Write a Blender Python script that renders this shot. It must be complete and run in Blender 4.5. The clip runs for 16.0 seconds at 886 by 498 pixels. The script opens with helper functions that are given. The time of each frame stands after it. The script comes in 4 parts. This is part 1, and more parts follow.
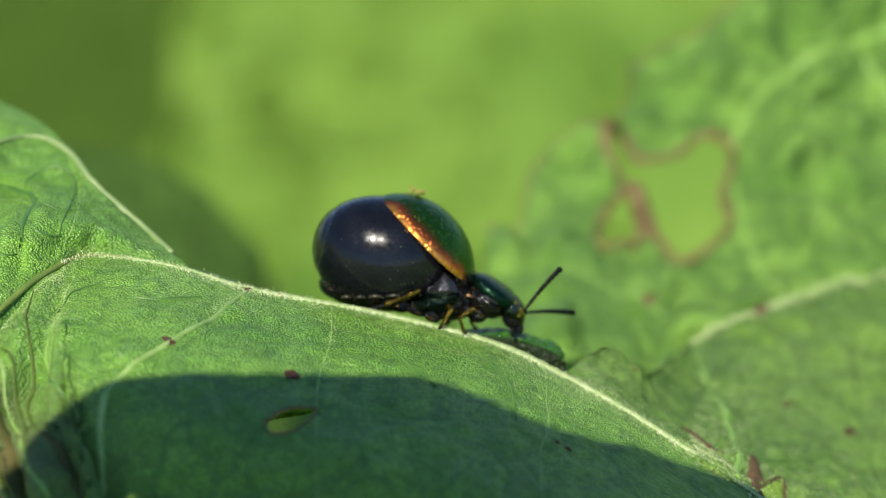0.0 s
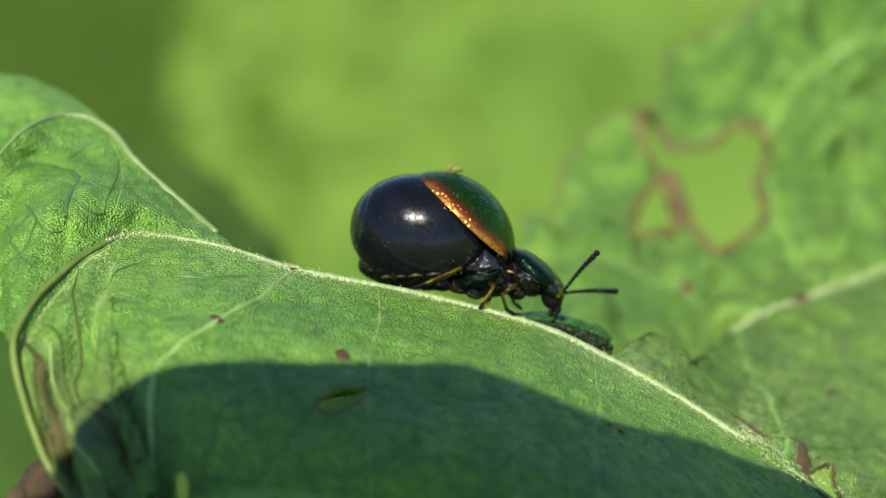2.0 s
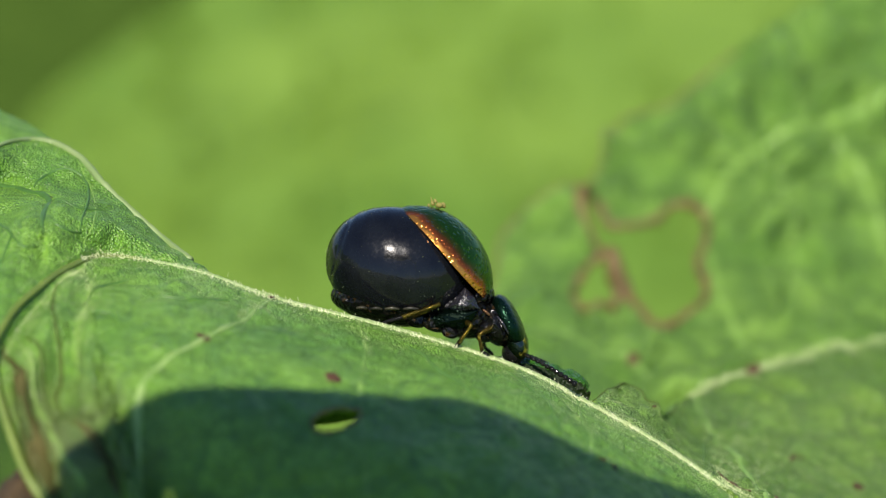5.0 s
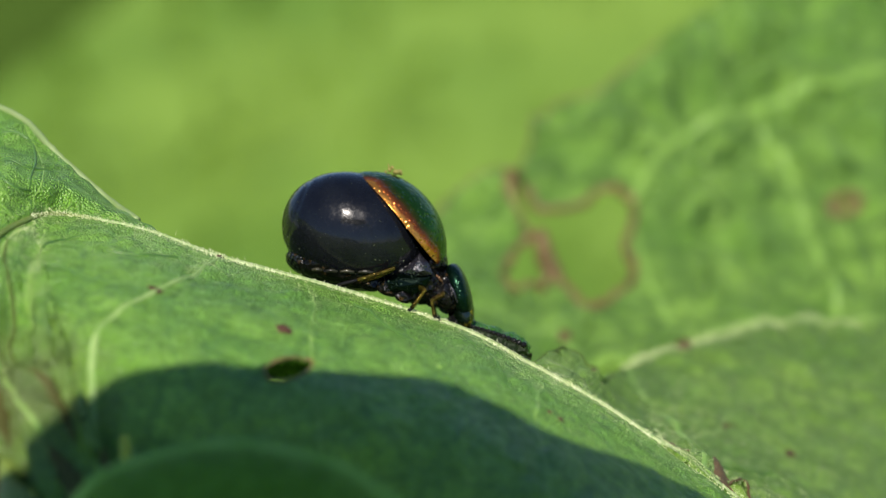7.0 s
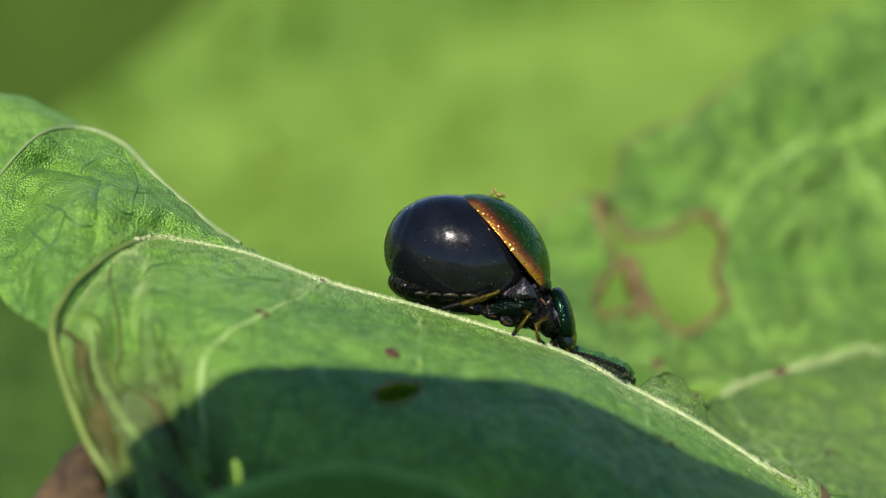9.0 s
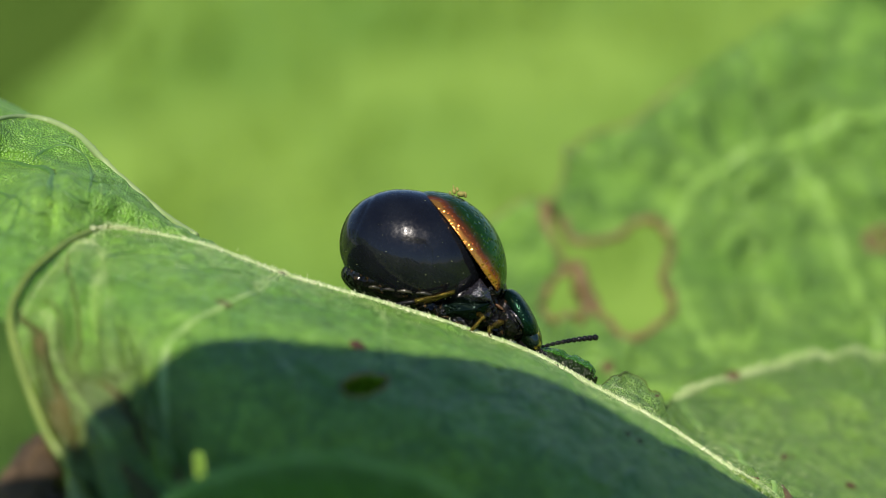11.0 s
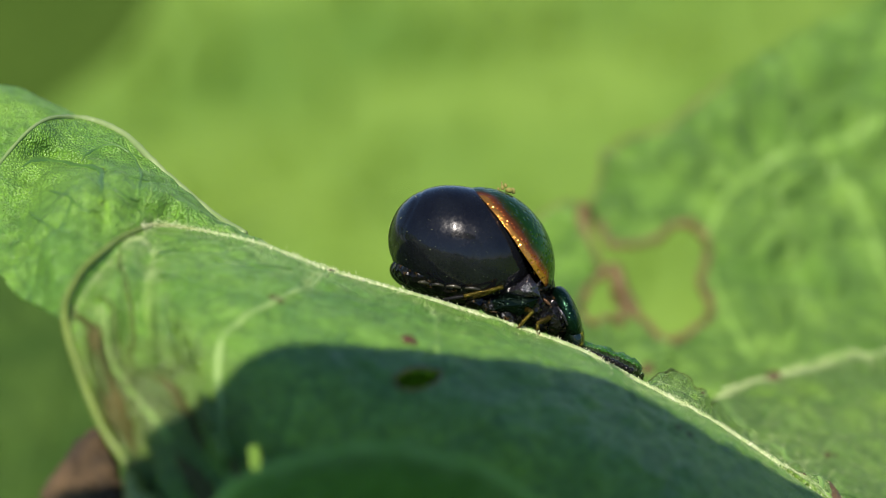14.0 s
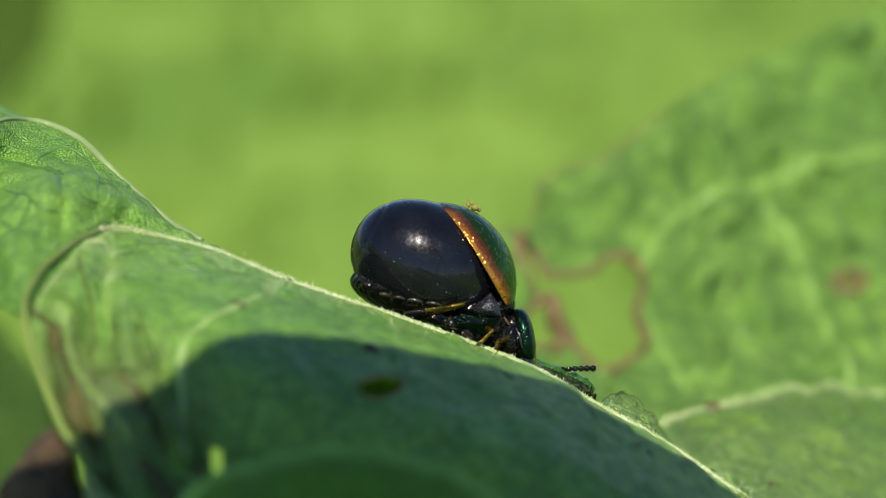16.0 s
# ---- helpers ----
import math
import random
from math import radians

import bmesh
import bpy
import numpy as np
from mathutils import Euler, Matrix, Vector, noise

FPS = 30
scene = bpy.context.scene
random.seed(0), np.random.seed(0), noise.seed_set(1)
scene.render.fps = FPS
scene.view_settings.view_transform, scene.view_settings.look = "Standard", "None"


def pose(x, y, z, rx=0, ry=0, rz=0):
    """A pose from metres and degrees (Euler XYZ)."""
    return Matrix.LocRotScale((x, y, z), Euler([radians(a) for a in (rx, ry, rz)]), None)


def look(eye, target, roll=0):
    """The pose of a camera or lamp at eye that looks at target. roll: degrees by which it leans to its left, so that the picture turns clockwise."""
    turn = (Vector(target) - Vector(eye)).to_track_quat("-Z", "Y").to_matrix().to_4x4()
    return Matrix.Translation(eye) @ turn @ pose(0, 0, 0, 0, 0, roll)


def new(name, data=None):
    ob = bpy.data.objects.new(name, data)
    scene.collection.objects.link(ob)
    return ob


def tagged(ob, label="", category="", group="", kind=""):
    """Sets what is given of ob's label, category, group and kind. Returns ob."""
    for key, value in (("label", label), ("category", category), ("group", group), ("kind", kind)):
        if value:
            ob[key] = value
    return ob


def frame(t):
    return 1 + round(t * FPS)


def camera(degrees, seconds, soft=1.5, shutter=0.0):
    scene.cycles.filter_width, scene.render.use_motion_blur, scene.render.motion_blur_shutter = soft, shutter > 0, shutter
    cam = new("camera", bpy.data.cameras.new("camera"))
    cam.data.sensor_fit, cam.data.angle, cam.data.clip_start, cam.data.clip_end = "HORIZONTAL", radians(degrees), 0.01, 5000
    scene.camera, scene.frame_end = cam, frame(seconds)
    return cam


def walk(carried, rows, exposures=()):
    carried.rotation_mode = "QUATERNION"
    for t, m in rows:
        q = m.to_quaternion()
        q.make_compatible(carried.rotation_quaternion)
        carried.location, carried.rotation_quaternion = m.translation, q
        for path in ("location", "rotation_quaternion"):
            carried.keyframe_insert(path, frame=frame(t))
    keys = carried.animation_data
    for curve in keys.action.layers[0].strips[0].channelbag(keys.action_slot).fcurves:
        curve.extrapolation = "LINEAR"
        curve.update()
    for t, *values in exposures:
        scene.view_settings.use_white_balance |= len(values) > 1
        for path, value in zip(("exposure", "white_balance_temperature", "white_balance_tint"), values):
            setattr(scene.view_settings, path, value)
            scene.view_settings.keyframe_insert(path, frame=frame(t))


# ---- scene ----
# One dock leaf with a leaf beetle on its midrib. "Plan" places are in millimetres: x right, y down, z away.
MM = 0.001
TILT = radians(20)
EYE = Vector((0, 0, 0.30))
RIGHT = Vector((1, 0, 0))
AWAY = Vector((0, math.cos(TILT), -math.sin(TILT)))
UP = Vector((0, math.sin(TILT), math.cos(TILT)))
BASIS = Matrix((RIGHT, AWAY, UP)).transposed().to_4x4()

cam = camera(18, 16.0, soft=1.05)
cam.data.dof.use_dof = True
cam.data.dof.focus_distance = 0.0826
cam.data.dof.aperture_fstop = 58
walk(cam, [
    (0, pose(0.01006, 0.00091, 0.30744, 65.603, 4.964, 5.720)),
    (0.5, pose(0.00852, 0.00092, 0.30642, 66.216, 4.547, 5.403)),
    (1, pose(0.00756, 0.00087, 0.30606, 66.092, 3.668, 5.019)),
    (1.5, pose(0.00790, 0.00057, 0.30589, 65.848, 4.409, 5.365)),
    (2, pose(0.00805, 0.00120, 0.30640, 65.814, 4.471, 5.620)),
    (2.5, pose(0.00628, 0.00124, 0.30531, 66.347, 2.587, 4.239)),
    (3, pose(0.00374, 0.00192, 0.30357, 67.401, 1.713, 2.348)),
    (3.5, pose(0.00432, 0.00181, 0.30436, 66.911, 1.405, 3.641)),
    (3.7, pose(0.00314, 0.00175, 0.30349, 67.862, 1.283, 3.046)),
    (5.8, pose(0.00241, -0.00084, 0.30164, 69.574, 1.202, 2.411)),
    (6, pose(0.00227, -0.00165, 0.30129, 69.832, 1.305, 2.220)),
    (6.5, pose(0.00059, -0.00116, 0.30016, 70.575, -0.027, 0.373)),
    (7, pose(0.00082, -0.00078, 0.30020, 70.057, 0.163, 0.538)),
    (7.5, pose(-0.00019, -0.00061, 0.29982, 70.696, 0.342, 1.104)),
    (8, pose(-0.00107, -0.00030, 0.29933, 70.910, 0.034, 0.962)),
    (8.2, pose(-0.00086, -0.00039, 0.29958, 70.894, 0.472, 1.480)),
    (10.3, pose(-0.00127, 0.00029, 0.29946, 70.762, 0.463, 1.043)),
    (10.5, pose(-0.00143, 0.00034, 0.29937, 70.412, 0.062, 0.776)),
    (11, pose(-0.00283, 0.00092, 0.29813, 71.402, -0.656, -0.436)),
    (11.5, pose(-0.00288, 0.00058, 0.29815, 71.318, -0.583, -0.190)),
    (12, pose(-0.00283, 0.00047, 0.29843, 70.851, -0.695, 0.302)),
    (12.5, pose(-0.00299, 0.00044, 0.29847, 71.636, -0.300, 0.370)),
    (13, pose(-0.00329, 0.00069, 0.29830, 71.805, -0.199, 0.205)),
    (13.5, pose(-0.00284, 0.00058, 0.29852, 71.583, 0.450, -0.105)),
    (14, pose(-0.00388, 0.00036, 0.29753, 71.864, -0.364, -0.285)),
    (14.5, pose(-0.00453, 0.00097, 0.29711, 72.479, -0.823, -0.635)),
    (15, pose(-0.00592, 0.00086, 0.29638, 72.399, -2.941, -1.572)),
    (15.5, pose(-0.00681, 0.00080, 0.29543, 73.194, -3.593, -2.627)),
    (16, pose(-0.00618, 0.00055, 0.29610, 73.086, -2.705, -2.189)),
], [(0, 0.76, 6500, 10), (1, 0.76, 6500, 10), (3.5, 0.72, 6500, 11), (6, 0.58, 6500, 13), (8, 0.56, 6500, 13), (10.5, 0.63, 6500, 14), (16, 0.64, 6500, 14)])

# ---- light ----
SUN = (-0.10 * RIGHT - 0.86 * AWAY + 0.50 * UP).normalized()
world = bpy.data.worlds.new("sky")
scene.world = world
world.use_nodes = True
wn = world.node_tree.nodes
sky = wn.new("ShaderNodeTexSky")
sky.sky_type, sky.sun_disc = "NISHITA", False
sky.ozone_density, sky.dust_density = 7.0, 0.2
sky.sun_elevation = math.asin(SUN.z)
sky.sun_rotation = math.atan2(SUN.x, SUN.y)
world.node_tree.links.new(sky.outputs[0], wn["Background"].inputs[0])
wn["Background"].inputs[1].default_value = 0.085
sun = new("sun", bpy.data.lights.new("sun", "SUN"))
sun.data.energy, sun.data.angle, sun.data.color = 4.1, radians(0.53), (1.0, 0.93, 0.82)
sun.matrix_world = look(SUN * 3, (0, 0, 0))
scene.view_settings.exposure = 0.5


# ---- helpers for building ----
def plan(x, y, z):
    return EYE + (RIGHT * x + AWAY * z - UP * y) * MM


def part(name, bm, mat, parent=None, label="", smooth=True):
    me = bpy.data.meshes.new(name)
    if isinstance(bm, bmesh.types.BMesh):
        bm.to_mesh(me)
        bm.free()
    else:
        me.from_pydata(*bm)
    me.update()
    me.materials.append(mat)
    if smooth:
        me.polygons.foreach_set("use_smooth", [True] * len(me.polygons))
    ob = new(name, me)
    ob.parent = parent
    if label:
        tagged(ob, label)
    return ob


def empty(name, m, label, category, group="", kind=""):
    ob = new(name)
    ob.empty_display_size = 0.001
    ob.matrix_world = m
    return tagged(ob, label, category, group, kind)


def spline(points, n):
    """n points on a smooth curve through all the given ones."""
    p = np.asarray(points, float)
    q = np.concatenate([2 * p[:1] - p[1:2], p, 2 * p[-1:] - p[-2:-1]])
    s = np.linspace(0, len(p) - 1 - 1e-9, n)
    i = s.astype(int)
    u = (s - i).reshape((-1,) + (1,) * (p.ndim - 1))
    a, b, c, d = q[i], q[i + 1], q[i + 2], q[i + 3]
    return 0.5 * (2 * b + (c - a) * u + (2 * a - 5 * b + 4 * c - d) * u ** 2 + (3 * b - a - 3 * c + d) * u ** 3)


def loft(control, nu, nv):
    """A grid of nu x nv points through the control grid."""
    g = spline(np.asarray(control, float), nu)
    return spline(g.transpose(1, 0, 2), nv).transpose(1, 0, 2)


def grid_normals(g):
    n = np.cross(np.gradient(g, axis=0), np.gradient(g, axis=1))
    return n / (np.linalg.norm(n, axis=2, keepdims=True) + 1e-12)


def fractal(p, scale, octaves=3):
    return noise.fractal(Vector(p) * scale, 1.0, 2.0, octaves)


def puckered(g, amount, scale, seed, pillow=0.0, cell=0.35, seam=0.0):
    """Fine waves, and pillows of blade that bulge between the veins. seam: the share along v in which they fade in from the midrib."""
    n = grid_normals(g)
    d = np.zeros(len(g.reshape(-1, 3)))
    for k, p in enumerate(g.reshape(-1, 3)):
        d[k] = fractal((p[0] + seed, p[1], p[2]), scale, 3) * amount
        if pillow:
            q = Vector((p[0], p[1] + seed, p[2] * 0.7)) * cell
            q += Vector((noise.noise(q * 1.7), noise.noise(q * 1.7 + Vector((7, 0, 0))), 0)) * 0.35
            near = noise.voronoi(q)[0]
            w = min(1.0, (near[1] - near[0]) * 1.5)
            d[k] += pillow * w * w * (3 - 2 * w)
    if n[len(g) // 2, len(g[0]) // 2, 1] > 0:
        n = -n
    d = d.reshape(g.shape[:2])
    if seam:
        d = d * np.clip(np.linspace(0, 1, g.shape[1]) / seam, 0, 1)
    return g + n * d[..., None]


def sheet(g, keep=None, thick=0.12):
    """A leaf sheet of the plan grid g (mm) with both faces and a rim. keep(u, v): where there is leaf."""
    nu, nv = g.shape[:2]
    n = grid_normals(g)
    if n[nu // 2, nv // 2, 1] > 0:
        n = -n
    top = g.reshape(-1, 3)
    low = (g - n * thick).reshape(-1, 3)
    alive = np.ones((nu - 1, nv - 1), bool)
    if keep is not None:
        for i in range(nu - 1):
            for j in range(nv - 1):
                alive[i, j] = keep((i + 0.5) / (nu - 1), (j + 0.5) / (nv - 1))
    N = nu * nv
    faces = []
    for i in range(nu - 1):
        for j in range(nv - 1):
            if not alive[i, j]:
                continue
            a, b, c, d = i * nv + j, (i + 1) * nv + j, (i + 1) * nv + j + 1, i * nv + j + 1
            faces.append((a, b, c, d))
            faces.append((a + N, d + N, c + N, b + N))
            for (di, dj, p, q) in ((-1, 0, d, a), (1, 0, b, c), (0, -1, a, b), (0, 1, c, d)):
                ii, jj = i + di, j + dj
                if not (0 <= ii < nu - 1 and 0 <= jj < nv - 1) or not alive[ii, jj]:
                    faces.append((q, p, p + N, q + N))
    used = sorted({k for f in faces for k in f})
    index = {k: m for m, k in enumerate(used)}
    verts = np.concatenate([top, low])[used]
    verts = [plan(*v) for v in verts]
    return verts, [], [tuple(index[k] for k in f) for f in faces]


def tube(points, radius, sides=8, world_space=False):
    """A tube along points; radius: a number or one for each point. Plan millimetres unless world_space."""
    p = [Vector(q) for q in points] if world_space else [plan(*q) for q in points]
    r = np.broadcast_to(np.asarray(radius, float), (len(p),)) * MM
    verts, faces = [], []
    side = Vector((0.3, 0.2, 0.9))
    for i, c in enumerate(p):
        t = (p[min(i + 1, len(p) - 1)] - p[max(i - 1, 0)]).normalized()
        a = t.cross(side).normalized()
        b = t.cross(a)
        for k in range(sides):
            w = 2 * math.pi * k / sides
            verts.append(c + (a * math.cos(w) + b * math.sin(w)) * r[i])
    for i in range(len(p) - 1):
        for k in range(sides):
            l = (k + 1) % sides
            faces.append((i * sides + k, i * sides + l, (i + 1) * sides + l, (i + 1) * sides + k))
    faces.append(tuple(range(sides))[::-1])
    faces.append(tuple((len(p) - 1) * sides + k for k in range(sides)))
    return verts, [], faces


# ---- materials ----
def material(name):
    m = bpy.data.materials.new(name)
    m.use_nodes = True
    t = m.node_tree
    return m, t.nodes, t.links, t.nodes["Principled BSDF"]


def ramp(nodes, links, source, stops):
    r = nodes.new("ShaderNodeValToRGB")
    while len(r.color_ramp.elements) < len(stops):
        r.color_ramp.elements.new(0.5)
    for e, (pos, col) in zip(r.color_ramp.elements, stops):
        e.position, e.color = pos, (*col, 1)
    links.new(source, r.inputs[0])
    return r.outputs[0]


def texture(nodes, links, kind, scale, coord, **values):
    n = nodes.new(kind)
    n.inputs["Scale"].default_value = scale
    for k, v in values.items():
        n.inputs[k].default_value = v
    links.new(coord, n.inputs["Vector"])
    return n


def mixed(nodes, links, fac, a, b, blend="MIX"):
    n = nodes.new("ShaderNodeMix")
    n.data_type, n.blend_type = "RGBA", blend
    for sock, v in ((n.inputs[0], fac), (n.inputs[6], a), (n.inputs[7], b)):
        if isinstance(v, bpy.types.NodeSocket):
            links.new(v, sock)
        else:
            sock.default_value = v if isinstance(v, (int, float)) else (*v, 1)
    return n.outputs[2]


def bump(nodes, links, bsdf, height, strength, distance, normal=None):
    b = nodes.new("ShaderNodeBump")
    b.inputs["Strength"].default_value, b.inputs["Distance"].default_value = strength, distance
    links.new(height, b.inputs["Height"])
    if normal is not None:
        links.new(normal, b.inputs["Normal"])
    links.new(b.outputs[0], bsdf.inputs["Normal"])
    return b.outputs[0]


def leaf_material(name, dark, light, vein, rough=0.42, glitter=0.9, translucent=0.10, cell=420, sheen=0.0, spec=0.55, lines=(0.45, 0.05), grain=1.0, withered=None):
    """Blade of a leaf: mottled green, two nets of fine veins, a granular skin that glints."""
    m, nodes, links, bsdf = material(name)
    co = nodes.new("ShaderNodeNewGeometry").outputs["Position"]
    big = texture(nodes, links, "ShaderNodeTexNoise", 260, co, Detail=5)
    mid = texture(nodes, links, "ShaderNodeTexNoise", 2600, co, Detail=3)
    fine = texture(nodes, links, "ShaderNodeTexVoronoi", 12500, co)
    warp = texture(nodes, links, "ShaderNodeTexNoise", 900, co, Detail=3)
    off = nodes.new("ShaderNodeVectorMath")
    off.operation = "MULTIPLY_ADD"
    links.new(warp.outputs["Color"], off.inputs[0])
    off.inputs[1].default_value = (0.0013,) * 3
    links.new(co, off.inputs[2])
    nets = []
    for scale in (cell, cell * 2.7):
        net = texture(nodes, links, "ShaderNodeTexVoronoi", scale, off.outputs[0])
        net.feature = "DISTANCE_TO_EDGE"
        nets.append(net.outputs["Distance"])
    col = ramp(nodes, links, big.outputs["Fac"], [(0.32, dark), (0.68, light)])
    col = mixed(nodes, links, ramp(nodes, links, nets[0], [(0.0, (lines[0],) * 3), (lines[1], (0, 0, 0))]), col, vein)
    col = mixed(nodes, links, ramp(nodes, links, nets[1], [(0.0, (0.32,) * 3), (0.06, (0, 0, 0))]), col, vein)
    col = mixed(nodes, links, 0.7, col, ramp(nodes, links, mid.outputs["Fac"], [(0.3, (0.70, 0.74, 0.68)), (0.7, (1.3, 1.25, 1.3))]), "MULTIPLY")
    col = mixed(nodes, links, 0.5, col, ramp(nodes, links, fine.outputs["Distance"], [(0.08, (1.9, 1.75, 1.8)), (0.6, (0.48, 0.54, 0.48))]), "MULTIPLY")
    if withered:
        # a patch with ragged borders, browned and shade-darkened: its middle, its reach and its colour
        middle, reach, brown = withered
        far_off = nodes.new("ShaderNodeVectorMath")
        far_off.operation = "DISTANCE"
        links.new(co, far_off.inputs[0])
        far_off.inputs[1].default_value = middle
        ragged = nodes.new("ShaderNodeMath")
        ragged.operation = "MULTIPLY_ADD"
        links.new(warp.outputs["Fac"], ragged.inputs[0])
        ragged.inputs[1].default_value = reach * 0.9
        links.new(far_off.outputs["Value"], ragged.inputs[2])
        scaled = nodes.new("ShaderNodeMath")
        scaled.operation = "DIVIDE"
        links.new(ragged.outputs[0], scaled.inputs[0])
        scaled.inputs[1].default_value = reach * 2
        col = mixed(nodes, links, ramp(nodes, links, scaled.outputs[0], [(0.35, (0.75,) * 3), (0.78, (0, 0, 0))]), col, brown)
    links.new(col, bsdf.inputs["Base Color"])
    links.new(ramp(nodes, links, mid.outputs["Fac"], [(0.35, (rough + 0.15,) * 3), (0.7, (rough - 0.1,) * 3)]), bsdf.inputs["Roughness"])
    bsdf.inputs["Specular IOR Level"].default_value = spec
    bsdf.inputs["Sheen Weight"].default_value = sheen
    bsdf.inputs["Sheen Roughness"].default_value = 0.4
    bsdf.inputs["Sheen Tint"].default_value = (0.75, 0.88, 1.0, 1)
    n1 = bump(nodes, links, bsdf, nets[0], 0.25, 0.0002)
    n2 = bump(nodes, links, bsdf, mid.outputs["Fac"], 0.45, 0.00012 * grain, n1)
    bump(nodes, links, bsdf, fine.outputs["Distance"], glitter, 0.00008 * grain, n2)
    tr = nodes.new("ShaderNodeBsdfTranslucent")
    links.new(mixed(nodes, links, 1.0, col, (1.3, 1.25, 0.5), "MULTIPLY"), tr.inputs["Color"])
    mix = nodes.new("ShaderNodeMixShader")
    mix.inputs[0].default_value = translucent
    links.new(bsdf.outputs[0], mix.inputs[1])
    links.new(tr.outputs[0], mix.inputs[2])
    links.new(mix.outputs[0], nodes["Material Output"].inputs[0])
    return m


def plain_material(name, a, b, scale, rough, metallic=0.0, relief=0.3, depth=0.00003, detail=4, coat=0.0, spec=0.5):
    m, nodes, links, bsdf = material(name)
    co = nodes.new("ShaderNodeTexCoord").outputs["Object"]
    n = texture(nodes, links, "ShaderNodeTexNoise", scale, co, Detail=detail)
    n2 = texture(nodes, links, "ShaderNodeTexNoise", scale * 7, co, Detail=2)
    col = ramp(nodes, links, n.outputs["Fac"], [(0.3, a), (0.7, b)])
    links.new(col, bsdf.inputs["Base Color"])
    links.new(ramp(nodes, links, n2.outputs["Fac"], [(0.3, (max(rough - 0.06, 0),) * 3), (0.7, (rough + 0.06,) * 3)]), bsdf.inputs["Roughness"])
    bsdf.inputs["Metallic"].default_value = metallic
    bsdf.inputs["Coat Weight"].default_value = coat
    bsdf.inputs["Specular IOR Level"].default_value = spec
    bump(nodes, links, bsdf, n2.outputs["Fac"], relief, depth)
    return m


# withered: browning beside the midrib's foot, with the folds' shade in the colour
LEAF = leaf_material("dock_leaf_green", (0.108, 0.266, 0.022), (0.178, 0.366, 0.036), (0.046, 0.148, 0.018), rough=0.44, spec=0.62, grain=1.0, withered=(plan(-11.6, 4.2, 72.0), 0.0036, (0.080, 0.092, 0.024)))
LEAF_FAR = leaf_material("dock_leaf_quilted", (0.122, 0.262, 0.033), (0.195, 0.36, 0.052), (0.075, 0.175, 0.024), cell=370, sheen=0.02, spec=0.35, lines=(0.85, 0.22))
LEAF_SIDE = leaf_material("dock_leaf_yellowish", (0.118, 0.255, 0.022), (0.215, 0.385, 0.042), (0.088, 0.19, 0.020), cell=430, rough=0.44, spec=0.6, lines=(0.75, 0.20), grain=1.6)
# darker green: the shade behind the hole and the midrib, put into colour
LEAF_SHADE = leaf_material("dock_leaf_shade", (0.05, 0.12, 0.016), (0.09, 0.18, 0.028), (0.03, 0.08, 0.012), translucent=0.0, sheen=0, spec=0.3)
VEIN = plain_material("leaf_vein", (0.20, 0.32, 0.085), (0.34, 0.43, 0.18), 2600, 0.5, relief=0.6, depth=0.00006)
MARGIN_BROWN = plain_material("browned_margin", (0.10, 0.10, 0.028), (0.17, 0.14, 0.05), 700, 0.6, relief=0.4)
BROWN = plain_material("necrotic_brown", (0.075, 0.055, 0.016), (0.19, 0.125, 0.042), 900, 0.6, relief=0.6, depth=0.00008)
BLACK = plain_material("black_chitin", (0.004, 0.004, 0.004), (0.010, 0.010, 0.009), 2200, 0.16, relief=0.3, depth=0.00005, spec=0.18)
PLATE = plain_material("grey_chitin", (0.005, 0.0045, 0.006), (0.014, 0.013, 0.017), 2500, 0.24, relief=0.6, depth=0.00005, spec=0.7)
STERNITE = plain_material("olive_sternite", (0.008, 0.008, 0.004), (0.032, 0.030, 0.014), 1800, 0.35, relief=0.4, depth=0.00005)
EYE_BLACK = plain_material("dark_eye", (0.002, 0.006, 0.005), (0.004, 0.012, 0.010), 3000, 0.12, relief=0.2, depth=0.00002)


def rugged_material():
    """Black pitted chitin: small facets that glint, with a few coppery specks."""
    m, nodes, links, bsdf = material("rugged_black_chitin")
    co = nodes.new("ShaderNodeTexCoord").outputs["Object"]
    n = texture(nodes, links, "ShaderNodeTexNoise", 5200, co, Detail=3)
    facet = texture(nodes, links, "ShaderNodeTexVoronoi", 5600, co)
    pit = texture(nodes, links, "ShaderNodeTexNoise", 13000, co, Detail=2)
    links.new(ramp(nodes, links, n.outputs["Fac"], [(0.45, (0.002, 0.002, 0.002)), (0.62, (0.006, 0.006, 0.004)), (0.70, (0.10, 0.055, 0.018))]), bsdf.inputs["Base Color"])
    links.new(ramp(nodes, links, n.outputs["Fac"], [(0.62, (0, 0, 0)), (0.70, (0.8, 0.8, 0.8))]), bsdf.inputs["Metallic"])
    bsdf.inputs["Roughness"].default_value = 0.17
    bsdf.inputs["Specular IOR Level"].default_value = 0.30
    n1 = bump(nodes, links, bsdf, facet.outputs["Distance"], 0.9, 0.00009)
    bump(nodes, links, bsdf, pit.outputs["Fac"], 0.6, 0.00004, n1)
    return m


UNDERSIDE = rugged_material()
SKIN = plain_material("abdomen_skin", (0.003, 0.0033, 0.005), (0.006, 0.007, 0.009), 1300, 0.24, relief=0.15, depth=0.00003, spec=0.14, coat=0.42)
SKIN.node_tree.nodes["Principled BSDF"].inputs["Coat Roughness"].default_value = 0.07

